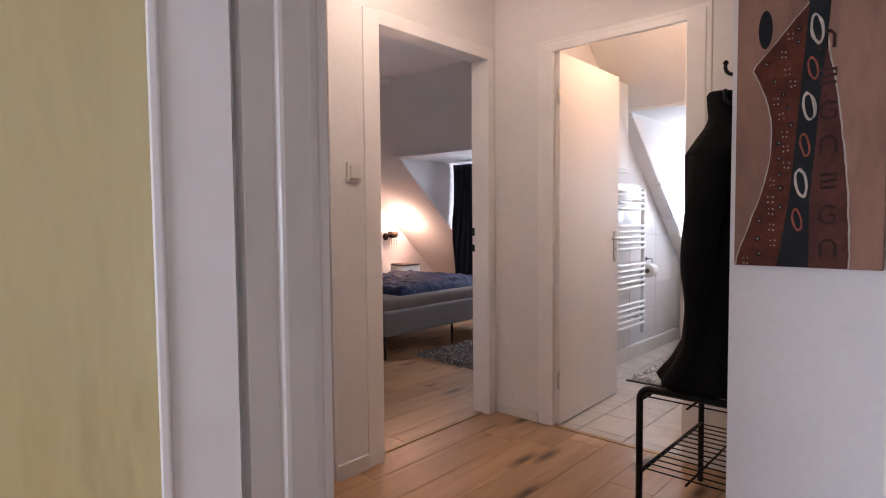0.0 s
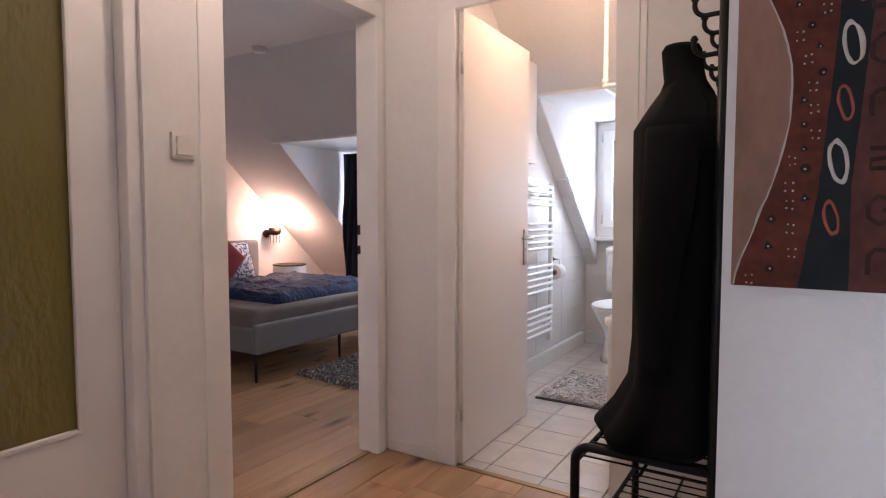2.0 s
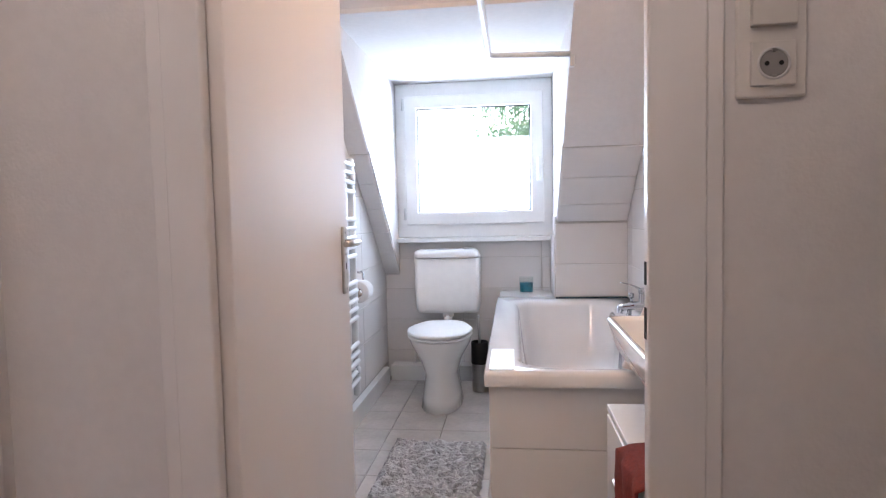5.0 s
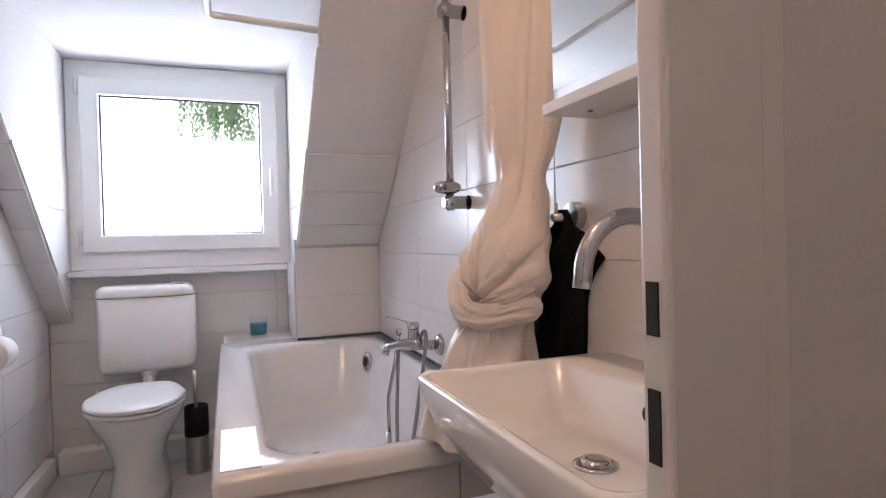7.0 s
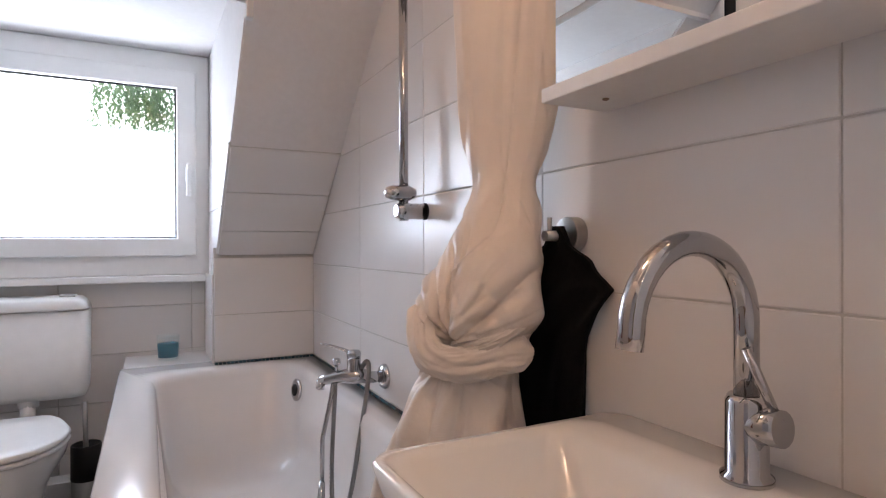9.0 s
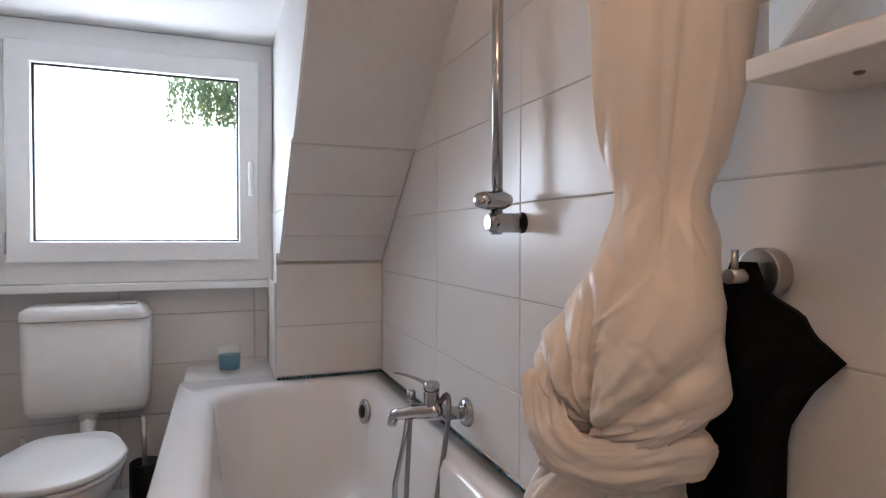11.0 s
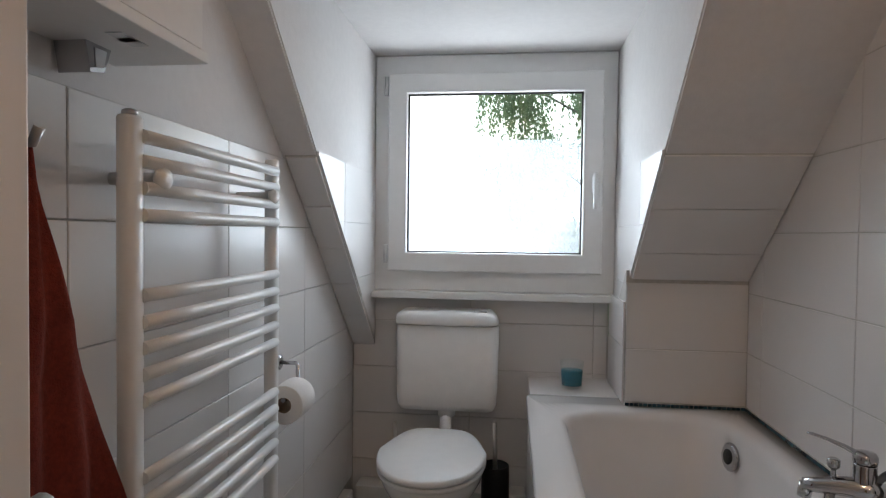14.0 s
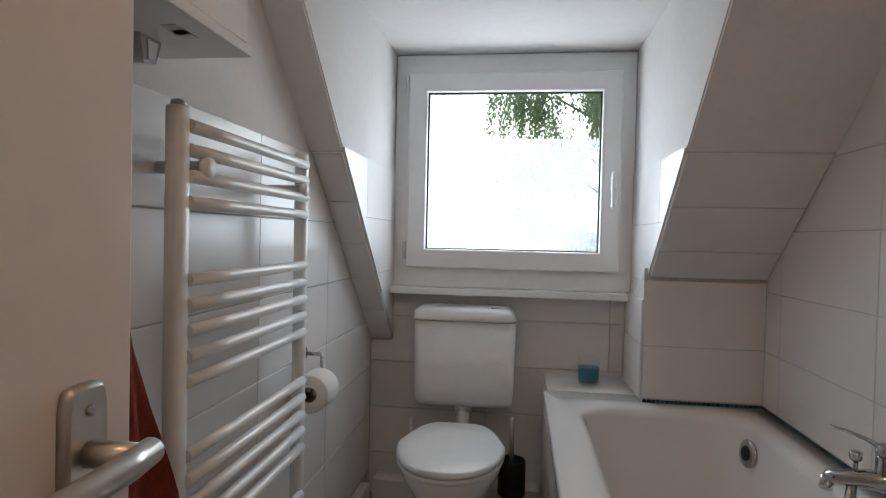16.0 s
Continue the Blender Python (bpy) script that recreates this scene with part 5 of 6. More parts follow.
# bath mat and pipe casing
def shag(name, label, category, x0, x1, y0, y1, h, mat, turn=0, step=0.016, border=None):
    """A pile rug: a base slab with a rough, uneven pile on it."""
    c = Vector(((x0 + x1) / 2, (y0 + y1) / 2, 0))
    bm = bmesh.new()
    nx, ny = int((x1 - x0) / step), int((y1 - y0) / step)
    grid = []
    for j in range(ny + 1):
        row = []
        for i in range(nx + 1):
            e = i in (0, nx) or j in (0, ny)
            z = 0.002 if e else h * (0.55 + random.random() * 0.9)
            jx, jy = (random.uniform(-0.4, 0.4) * step for _ in range(2))
            row.append(bm.verts.new(((i / nx - 0.5) * (x1 - x0) + jx, (j / ny - 0.5) * (y1 - y0) + jy, z)))
        grid.append(row)
    for r0, r1 in zip(grid, grid[1:]):
        for i in range(nx):
            bm.faces.new((r0[i], r0[i + 1], r1[i + 1], r1[i]))
    ob = tagged(part(name, bm, mat), label, category)
    ob.matrix_world = pose(c.x, c.y, 0, 0, 0, turn)
    return ob


shag("bath_mat", "fluffy light grey bath mat on the tiles", "bath mat", -1.2, -0.775, 4.10, 4.73, 0.022, MAT)
bath_mat = bpy.data.objects["bath_mat"]
for y0 in (4.068, 4.086):
    bm = bmesh.new()
    soft_box(bm, (-1.2, y0, 0.001), (-0.775, y0 + 0.012, 0.008), 0.002, 1)
    strip_ob = part("end_strip", bm, RUBBER, bath_mat, "dark woven end strip")
    strip_ob.matrix_parent_inverse = Matrix.Translation((0.9875, -4.415, 0))
bm = bmesh.new()
soft_box(bm, (-1.47, 3.03, 0.0), (-1.43, 5.70, 0.10), 0.004)
soft_box(bm, (-1.43, 5.735, 0.0), (-0.73, 5.83, 0.10), 0.004)
structure("pipe_casing", bm, SKIRTING, "low white pipe casing along the bathroom walls", "casing")
bm = bmesh.new()
tube(bm, [(-1.28, 5.81, 0.35), (-1.28, 5.81, 0.22), (-1.28, 5.80, 0.10)], 0.008)
tagged(part("water_pipe", bm, PLASTIC), "thin white water pipe beside the toilet", "pipe")

# ---- hall things ----
sw = thing("light_switch", "cream plastic light switch", "switch", (-1.465, 1.951, 1.316))
bm = bmesh.new()
soft_box(bm, (-1.472, 1.912, 1.276), (-1.458, 1.990, 1.356), 0.003)
inner("plate", bm, SOCKET_PLASTIC, sw)
bm = bmesh.new()
soft_box(bm, (-1.46, 1.924, 1.288), (-1.451, 1.978, 1.344), 0.002, m=None)
inner("rocker", bm, SOCKET_PLASTIC, sw)
so = thing("switch_socket", "cream switch above a round socket in one plate", "socket", (-0.279, 3.006, 1.307))
bm = bmesh.new()
soft_box(bm, (-0.325, 2.997, 1.210), (-0.233, 3.012, 1.382), 0.003)
inner("plate", bm, SOCKET_PLASTIC, so)
bm = bmesh.new()
soft_box(bm, (-0.309, 2.988, 1.307), (-0.249, 2.998, 1.366), 0.002)
inner("rocker", bm, SOCKET_PLASTIC, so)
bm = bmesh.new()
soft_box(bm, (-0.309, 2.991, 1.225), (-0.249, 2.998, 1.286), 0.002)
cover = inner("socket_cover", bm, SOCKET_PLASTIC, so)
bm = bmesh.new()
rings = [ring((-0.279, 2.9905 + d, 1.255), (1, 0, 0), (0, 0, 1), r, r, 28) for r, d in ((0.0225, 0.0), (0.0215, -0.0012), (0.0195, -0.0012), (0.0185, 0.0))]
loft(bm, rings)
inner("socket_rim", bm, PLASTIC_GREY, so)
# flat disc; its grey stands in for the depth of the well
bm = bmesh.new()
lathe(bm, [(0.0188, 0), (0.0188, 0.0006)], (-0.279, 2.991, 1.255), (0, -1, 0), 28)
inner("socket_well", bm, WELL_SHADE, so, "round socket well, recess shade put into its grey")
for dx in (-0.0095, 0.0095):
    bm = bmesh.new()
    lathe(bm, [(0.0032, 0), (0.0032, 0.0006)], (-0.279 + dx, 2.9902, 1.255), (0, -1, 0), 12)
    inner("contact_hole", bm, DARK, so)
for dz in (-0.0175, 0.0175):
    bm = bmesh.new()
    box(bm, (-0.282, 2.9888, 1.255 + dz - 0.002), (-0.276, 2.9904, 1.255 + dz + 0.002))
    inner("earth_clip", bm, STEEL, so)

# coat rack with bench
rack = thing("coat_rack", "black metal coat rack with a wire shoe bench", "coat rack", (-0.16, 2.53, 0))
RX0, RX1, RY0, RY1 = -0.315, -0.005, 2.225, 2.85
for y in (RY0, RY1):
    bm = bmesh.new()
    tube(bm, [(RX0, y, 0.0), (RX0, y, 0.50)] + arc((RX0 + 0.04, y, 0.50), (-1, 0, 0), (0, 0, 1), 0.04, 0, 90, 6)[1:] + [(RX1, y, 0.54)], 0.0115, 12)
    inner("end_frame", bm, BLACK_METAL, rack)
    bm = bmesh.new()
    tube(bm, [(RX1, y, 0.0), (RX1, y, 1.80)], 0.0115, 12)
    inner("post", bm, BLACK_METAL, rack)
for z, nm in ((0.50, "seat_shelf"), (0.25, "shoe_shelf")):
    bm = bmesh.new()
    for x in (RX0 + 0.002, RX1):
        tube(bm, [(x, RY0, z), (x, RY1, z)], 0.007, 8)
    tube(bm, [((RX0 + RX1) / 2, RY0, z - 0.002), ((RX0 + RX1) / 2, RY1, z - 0.002)], 0.004, 6)
    shelf = inner(nm, bm, BLACK_METAL, rack, "wire shelf frame")
    for i in range(13):
        y = RY0 + 0.03 + i * (RY1 - RY0 - 0.06) / 12
        bm = bmesh.new()
        tube(bm, [(RX0, y, z + 0.004), (RX1, y, z + 0.004)], 0.0028, 6)
        inner("wire", bm, BLACK_METAL, shelf)
for z in (1.80, 1.47):
    bm = bmesh.new()
    tube(bm, [(RX1, RY0, z), (RX1, RY1, z)], 0.009, 10)
    inner("cross_rail", bm, BLACK_METAL, rack)
bm = bmesh.new()
tube(bm, [(RX1, RY0, 1.74), (-0.12, RY0, 1.85)], 0.006, 8)
inner("top_arm", bm, BLACK_METAL, rack)
for i in range(5):
    y = RY0 + 0.03 + i * 0.14
    for z in (1.475, 1.56):
        bm = bmesh.new()
        tube(bm, [(RX1, y, z - 0.02), (RX1 - 0.02, y, z - 0.02)] + arc((RX1 - 0.04, y, z + 0.004), (0, 0, -1), (-1, 0, 0), 0.025, 0, 110, 8), 0.0055, 8)
        lathe(bm, [(0.004, -0.008), (0.009, 0.0), (0.004, 0.008)], (RX1 - 0.064, y, z + 0.016), (0, 0, 1), 10)
        inner("hook", bm, BLACK_METAL, rack, "black hook")

bm = bmesh.new()
keys = [(1.505, -0.112, 2.39, 0.030, 0.030), (1.46, -0.108, 2.39, 0.040, 0.046), (1.425, -0.104, 2.39, 0.046, 0.07), (1.37, -0.106, 2.395, 0.082, 0.13), (1.315, -0.106, 2.40, 0.116, 0.19), (1.25, -0.105, 2.40, 0.115, 0.20),
        (1.0, -0.104, 2.40, 0.112, 0.195), (0.80, -0.104, 2.40, 0.112, 0.20), (0.70, -0.108, 2.40, 0.116, 0.20), (0.63, -0.124, 2.40, 0.136, 0.21), (0.57, -0.146, 2.40, 0.160, 0.215), (0.556, -0.146, 2.40, 0.152, 0.205)]
rings = []
for i in range(56):
    t = i / 55 * (len(keys) - 1)
    k = min(int(t), len(keys) - 2)
    f = t - k
    z, cx, cy, ru, rv = [p + (q - p) * f for p, q in zip(keys[k], keys[k + 1])]
    pts = []
    for j in range(64):
        a = 2 * math.pi * j / 64
        r = 1 + max(0.0, 1.45 - z) * 0.085 * math.sin(6 * a + 1.2 * math.sin(2.1 * z)) + 0.05 * noise.noise(Vector((3 * math.cos(a), 3 * math.sin(a), z * 2.5)))
        pts.append(Vector((min(cx + ru * r * math.cos(a), 0.012), cy + rv * r * math.sin(a), z)))
    rings.append(pts)
loft(bm, rings, cap_start=True, cap_end=True)
coat = thing("coat", "long black coat hanging on the metal rack", "coat", (-0.1, 2.4, 0.575))
inner("body", bm, BLACK_CLOTH, coat)
for sy in (-1, 1):
    bm = bmesh.new()
    rings = []
    for i in range(24):
        u = i / 23
        z = 1.30 - 0.56 * u
        rings.append([p + Vector((0.006 * math.sin(9 * u + sy), 0, 0)) for p in ring((-0.10 - 0.035 * u, 2.40 + sy * (0.165 + 0.05 * math.sin(math.pi * min(1, u * 1.3))), z), (1, 0, 0), (0, 1, 0), 0.058 - 0.014 * u, 0.055 - 0.016 * u, 20)])
    loft(bm, rings, cap_start=True, cap_end=True)
    inner("sleeve", bm, BLACK_CLOTH, coat, "black hanging sleeve")
bm = bmesh.new()
loft(bm, [ring((-0.104 - dx, 2.39, z), (1, 0, 0), (0, 1, 0), ru, rv, 24) for z, dx, ru, rv in ((1.40, 0.0, 0.062, 0.09), (1.43, 0.004, 0.048, 0.066), (1.465, 0.010, 0.046, 0.056), (1.505, 0.014, 0.046, 0.050), (1.516, 0.014, 0.040, 0.044), (1.505, 0.014, 0.026, 0.036))], cap_start=True, cap_end=True)
inner("collar", bm, BLACK_CLOTH, coat, "black standing collar")

# painting: plain painted shapes on a canvas
pic = thing("painting", "canvas painting with red-brown and black ornament on brown", "painting", (0.198, 1.965, 0.988))
CANVAS = material("painted_brown_ground", (0.33, 0.185, 0.135), 0.7, stain=0.4, stain_scale=7, grain=0.12, grain_scale=60, bump=0.3, bump_scale=180, stretch=(1, 1, 0.35))
ROBE = material("painted_red_brown", (0.115, 0.030, 0.017), 0.65, stain=0.45, stain_scale=16, grain=0.25, grain_scale=70, bump=0.3, bump_scale=200)
ROBE2 = material("painted_dark_brown", (0.10, 0.035, 0.025), 0.65, stain=0.4, stain_scale=14, grain=0.2, bump=0.3, bump_scale=200)
INK = material("painted_black", (0.012, 0.014, 0.016), 0.6, stain=0.3, stain_scale=20, bump=0.3, bump_scale=200)
MARK_INK = material("painted_brown_black", (0.045, 0.019, 0.015), 0.65, stain=0.5, stain_scale=40)
CREAM = material("painted_cream", (0.46, 0.41, 0.35), 0.7, stain=0.25, stain_scale=30)
RUST = material("painted_rust", (0.30, 0.06, 0.03), 0.65, stain=0.3, stain_scale=30)
for _m in (CANVAS, ROBE, ROBE2, INK, MARK_INK):
    _m.node_tree.nodes["Principled BSDF"].inputs["Specular IOR Level"].default_value = 0.15
PX0, PX1, PZ0, PZ1, PY = 0.045, 0.351, 0.988, 1.80, 1.955
bm = bmesh.new()
soft_box(bm, (PX0, PY, PZ0), (PX1, 1.978, PZ1), 0.002, 1)
inner("canvas", bm, CANVAS, pic)


def rough(z, k):
    """Unsteady hand of the painted outlines."""
    return 0.0022 * noise.noise(Vector((z * 22, k, 0))) + 0.0012 * noise.noise(Vector((z * 70, k, 4)))


def robe_left(z):
    t = (z - PZ0) / (PZ1 - PZ0)
    x = PX0 + 0.005 + 0.077 * math.sin(math.pi / 2 * min(1, t / 0.39)) ** 1.3 - 1.05 * max(0, t - 0.39) ** 2
    if t > 0.6:
        x = min(PX0 + 0.040 + 0.70 * (t - 0.6), robe_right(z) - 0.006)
    return x + rough(z, 1.0)


def robe_right(z):
    t = (z - PZ0) / (PZ1 - PZ0)
    return max(0.23, 0.286 - 0.12 * t * t) + rough(z, 2.0)


def stripe(z):
    return 0.175 + 0.06 * (z - PZ0) / (PZ1 - PZ0)


def stripe_half(z):
    return 0.021 + 0.013 * max(0.0, 1 - (z - PZ0) / 0.16)


def band(name, left, right, mat, d, z0, z1, label="", n=70):
    bm = bmesh.new()
    pts = [(left(z0 + (z1 - z0) * i / n), z0 + (z1 - z0) * i / n) for i in range(n + 1)] + [(right(z1 - (z1 - z0) * i / n), z1 - (z1 - z0) * i / n) for i in range(n + 1)]
    loft(bm, [[(x, PY - y, z) for x, z in pts] for y in (-0.0005, d)], cap_start=True, cap_end=True, smooth=False)
    return inner(name, bm, mat, pic, label)


band("robe_edge", lambda z: robe_left(z) - 0.003 - rough(z, 7.0), lambda z: robe_right(z) + 0.0035 + rough(z, 9.0), CREAM, 0.0010, PZ0 + 0.002, PZ1 - 0.03, "cream outline")
band("robe", robe_left, robe_right, ROBE, 0.0016, PZ0 + 0.001, PZ1 - 0.03, "red-brown painted field")
band("robe_side", lambda z: stripe(z) + stripe_half(z) - 0.004, lambda z: robe_right(z) - 0.001, ROBE2, 0.0022, PZ0 + 0.001, PZ1 - 0.03, "dark brown painted field")
band("stripe", lambda z: stripe(z) - stripe_half(z) + rough(z, 3.0), lambda z: stripe(z) + stripe_half(z) + rough(z, 5.0), INK, 0.0028, PZ0 + 0.001, PZ1 - 0.03, "black painted stripe")
for i in range(8):
    z = PZ0 + 0.114 + i * 0.0885
    bm = bmesh.new()
    big = 0.86 if i % 2 else 0.68
    rings = []
    for r, d in ((0.0165, 0), (0.0158, 0.0008), (0.0100, 0.0008), (0.0094, 0)):
        rings.append([])
        for q in range(36):
            a = 2 * math.pi * q / 36
            k = 1 + 0.13 * noise.noise(Vector((1.5 * math.cos(a), 1.5 * math.sin(a), i * 3 + (4 if r < 0.012 else 0))))
            rings[-1].append((stripe(z) + r * big * k * math.cos(a) - 0.004 * math.sin(a), PY - 0.0028 - d, z + (0.037 + r - 0.0135) * big * k * math.sin(a)))
    loft(bm, rings)
    inner("oval", bm, CREAM if i % 2 else RUST, pic, "painted ring")
random.seed(4)
for i in range(30):
    z = PZ0 + 0.016 + 0.019 * i + random.uniform(-0.006, 0.006)
    a, b = robe_left(z) + 0.012, stripe(z) - stripe_half(z) - 0.010
    if b <= a:
        continue
    x = a + (b - a) * (0.12, 0.5, 0.88, 0.3, 0.7)[i % 5]
    kind = i % 4
    if kind in (1, 3):
        bm = bmesh.new()
        wide = random.uniform(0.006, 0.0095)
        lathe(bm, [(wide, 0), (wide * 0.9, 0.0004)], (x, PY - 0.0016, z), (0, -1, 0), 9 if kind == 1 else 3)
        inner("blot", bm, INK if kind == 3 else MARK_INK, pic, "dark painted blot")
    for dx, dz in ((-0.0045, 0.006), (0.0045, 0.0055), (-0.0042, -0.006), (0.0046, -0.0064)) if kind in (0, 2) else ((0.0, 0.0),):
        bm = bmesh.new()
        lathe(bm, [(random.uniform(0.0013, 0.0021), 0), (0.0011, 0.0008)], (x + dx + random.uniform(-0.0012, 0.0012), PY - 0.0020, z + dz + random.uniform(-0.0012, 0.0012)), (0, -1, 0), 7)
        inner("dot", bm, CREAM, pic)
bm = bmesh.new()
lathe(bm, [(0.046, 0), (0.045, 0.0008)], (0, 0, 0), (0, -1, 0), 26)
bmesh.ops.scale(bm, vec=(0.33, 1, 1), verts=bm.verts[:])
bmesh.ops.translate(bm, vec=(0.108, PY - 0.0012, 1.565), verts=bm.verts[:])
inner("black_field", bm, INK, pic, "black painted oval")
for i in range(7):
    z = PZ0 + 0.045 + i * 0.080
    x = (stripe(z) + stripe_half(z) + robe_right(z)) / 2
    y = PY - 0.0026
    bm = bmesh.new()
    if i % 3 == 0:
        stroke = [(-0.015, -0.018), (-0.015, 0.012), (-0.007, 0.021), (0.006, 0.021), (0.014, 0.012), (0.014, -0.018)]
    elif i % 3 == 1:
        stroke = [(0.015, 0.016), (-0.004, 0.022), (-0.015, 0.010), (-0.015, -0.010), (-0.002, -0.020), (0.013, -0.014), (0.013, 0.0), (0.002, 0.002)]
    else:
        stroke = [(-0.016, 0.014), (0.016, 0.014), (0.015, 0.001), (-0.014, -0.003), (-0.015, -0.016), (0.016, -0.016)]
    line = [Vector((x + px, y, z + pz)) for px, pz in stroke]
    rows = []
    for k, c in enumerate(line):
        way = (line[min(k + 1, len(line) - 1)] - line[max(k - 1, 0)]).normalized()
        side = way.cross(Vector((0, 1, 0))) * 0.0036
        rows.append([c + side, c + side - Vector((0, 0.0005, 0)), c - side - Vector((0, 0.0005, 0)), c - side])
    loft(bm, rows, cap_start=True, cap_end=True, smooth=False)
    inner("mark", bm, MARK_INK, pic, "dark painted stroke")

# ---- bedroom things ----
bed = thing("bed", "grey upholstered double bed with thin black legs", "bed", (-3.85, 4.22, 0))
bm = bmesh.new()
soft_box(bm, (-4.86, 3.385, 0.185), (-2.90, 3.43, 0.355), 0.015, 3)
soft_box(bm, (-4.86, 5.01, 0.185), (-2.90, 5.055, 0.355), 0.015, 3)
box(bm, (-4.86, 3.43, 0.19), (-2.90, 5.01, 0.25))
inner("side_rail", bm, BED_FABRIC, bed)
bm = bmesh.new()
soft_box(bm, (-2.915, 3.382, 0.183), (-2.855, 5.058, 0.385), 0.024, 4)
inner("footboard", bm, BED_FABRIC, bed)
bm = bmesh.new()
soft_box(bm, (-4.89, 3.36, 0.185), (-4.81, 5.08, 0.84), 0.035, 4)
inner("headboard", bm, BED_FABRIC, bed, "rounded grey headboard")
for x, y in ((-2.885, 3.395), (-2.885, 5.04), (-3.8, 3.41), (-3.8, 5.03), (-4.78, 3.41), (-4.78, 5.03), (-2.885, 4.2)):
    bm = bmesh.new()
    tube(bm, [(x, y, 0), (x, y, 0.19)], [0.009, 0.012], 10)
    inner("leg", bm, BLACK_METAL, bed, "thin black metal leg")
bm = bmesh.new()
soft_box(bm, (-4.81, 3.44, 0.25), (-2.93, 5.0, 0.47), 0.04, 4)
inner("mattress", bm, SHEET, bed, "mattress with a taupe fitted sheet")


def quilt(name, label, x0, x1, y0, y1, z, h, mat, drop=0.0, seed=0):
    bm = bmesh.new()
    nx, ny = 110, 100
    top = []
    for j in range(ny + 1):
        row = []
        for i in range(nx + 1):
            u, v = i / nx, j / ny
            e = min(u, 1 - u, v, 1 - v)
            puff = min(1.0, e / 0.05) ** 0.5
            w = noise.noise(Vector((u * 5 + seed, v * 7, 0.3))) + 0.6 * noise.noise(Vector((u * 13, v * 17 + seed, 1.3))) + 0.7 * (0.5 - abs(noise.noise(Vector((u * 11 + 3 * v, v * 5, 4.1))))) + 0.6 * (0.5 - abs(noise.noise(Vector((u * 19, v * 11 + 2 * u, 2.1 + seed)))))
            ex = 0.02 * noise.noise(Vector((v * 6, seed, 3)))
            ey = 0.02 * noise.noise(Vector((u * 6, seed, 7)))
            row.append(bm.verts.new((x0 + (x1 - x0) * u + ex, y0 + (y1 - y0) * v + ey, z + puff * (h + 0.022 * w))))
        top.append(row)
    for r0, r1 in zip(top, top[1:]):
        for i in range(nx):
            f = bm.faces.new((r0[i], r0[i + 1], r1[i + 1], r1[i]))
            f.smooth = True
    return tagged(part(name, bm, mat), label, "duvet")


quilt("duvet", "rumpled blue-grey patterned duvet on the bed", -4.22, -3.02, 3.70, 5.02, 0.468, 0.065, BLUE_DUVET)


def pillow(name, label, at, w, h, d, mat, rot, group=""):
    bm = bmesh.new()
    n = 16
    sheets = []
    for s in (-1, 1):
        rows = []
        for j in range(n + 1):
            row = []
            for i in range(n + 1):
                u, v = 2 * i / n - 1, 2 * j / n - 1
                k = (max(0, 1 - u * u) * max(0, 1 - v * v)) ** 0.42
                pin = 1 - 0.07 * (1 - abs(v) ** 3) * abs(u) ** 4 - 0.0
                pin2 = 1 - 0.07 * (1 - abs(u) ** 3) * abs(v) ** 4
                row.append((u * w / 2 * pin, s * d / 2 * k * (1 + 0.1 * noise.noise(Vector((u * 2, v * 2, s)))), v * h / 2 * pin2))
            rows.append(row)
        sheets.append(rows)
    for rows in sheets:
        g = [[bm.verts.new(p) for p in row] for row in rows]
        for r0, r1 in zip(g, g[1:]):
            for i in range(n):
                f = bm.faces.new((r0[i], r0[i + 1], r1[i + 1], r1[i]))
                f.smooth = True
    bmesh.ops.remove_doubles(bm, verts=bm.verts[:], dist=0.0005)
    ob = tagged(part(name, bm, mat), label, "pillow", group)
    ob.matrix_world = rot
    return ob


for y in (3.82, 4.52):
    pillow("pillow", "blue and white patterned pillow against the headboard", (0, 0, 0), 0.62, 0.42, 0.16, PRINT_PILLOW, pose(-4.62, y, 0.64, -20, 0, 90), "pillows on the bed")
pillow("pillow", "dark grey-blue pillow against the headboard", (0, 0, 0), 0.50, 0.40, 0.15, GREY_PILLOW, pose(-4.52, 4.10, 0.65, -22, 0, 84), "pillows on the bed")
for y, x, s in ((3.80, -4.38, 0.41), (4.28, -4.36, 0.37)):
    pillow("cushion", "dark red square cushion standing on its corner", (0, 0, 0), s, s, 0.13, RED_CUSHION, pose(x, y, 0.70, -14, 0, 92) @ pose(0, 0, 0, 0, 45, 0), "red cushions")

wl = thing("wall_lamp", "dark bronze wall lamp, lit, beside the bed", "lamp", (-4.87, 5.27, 0.9))
bm = bmesh.new()
lathe(bm, [(0.045, 0), (0.045, 0.012), (0.03, 0.018)], (-4.9, 5.25, 0.90), (1, 0, 0), 22)
tube(bm, [(-4.885, 5.25, 0.90), (-4.83, 5.25, 0.90), (-4.80, 5.27, 0.92)], 0.009)
inner("bracket", bm, LAMP_BRONZE, wl)
bm = bmesh.new()
rings = [ring(Vector((-4.79, 5.275, 0.895 + h)), (1, 0, 0), (0, 1, 0), r, r, 24) for r, h in ((0.025, -0.012), (0.060, 0.004), (0.070, 0.036), (0.062, 0.072), (0.058, 0.072), (0.064, 0.036), (0.055, 0.012), (0.014, 0.0))]
loft(bm, rings)
inner("shade", bm, LAMP_BRONZE, wl, "dark bronze bowl shade")
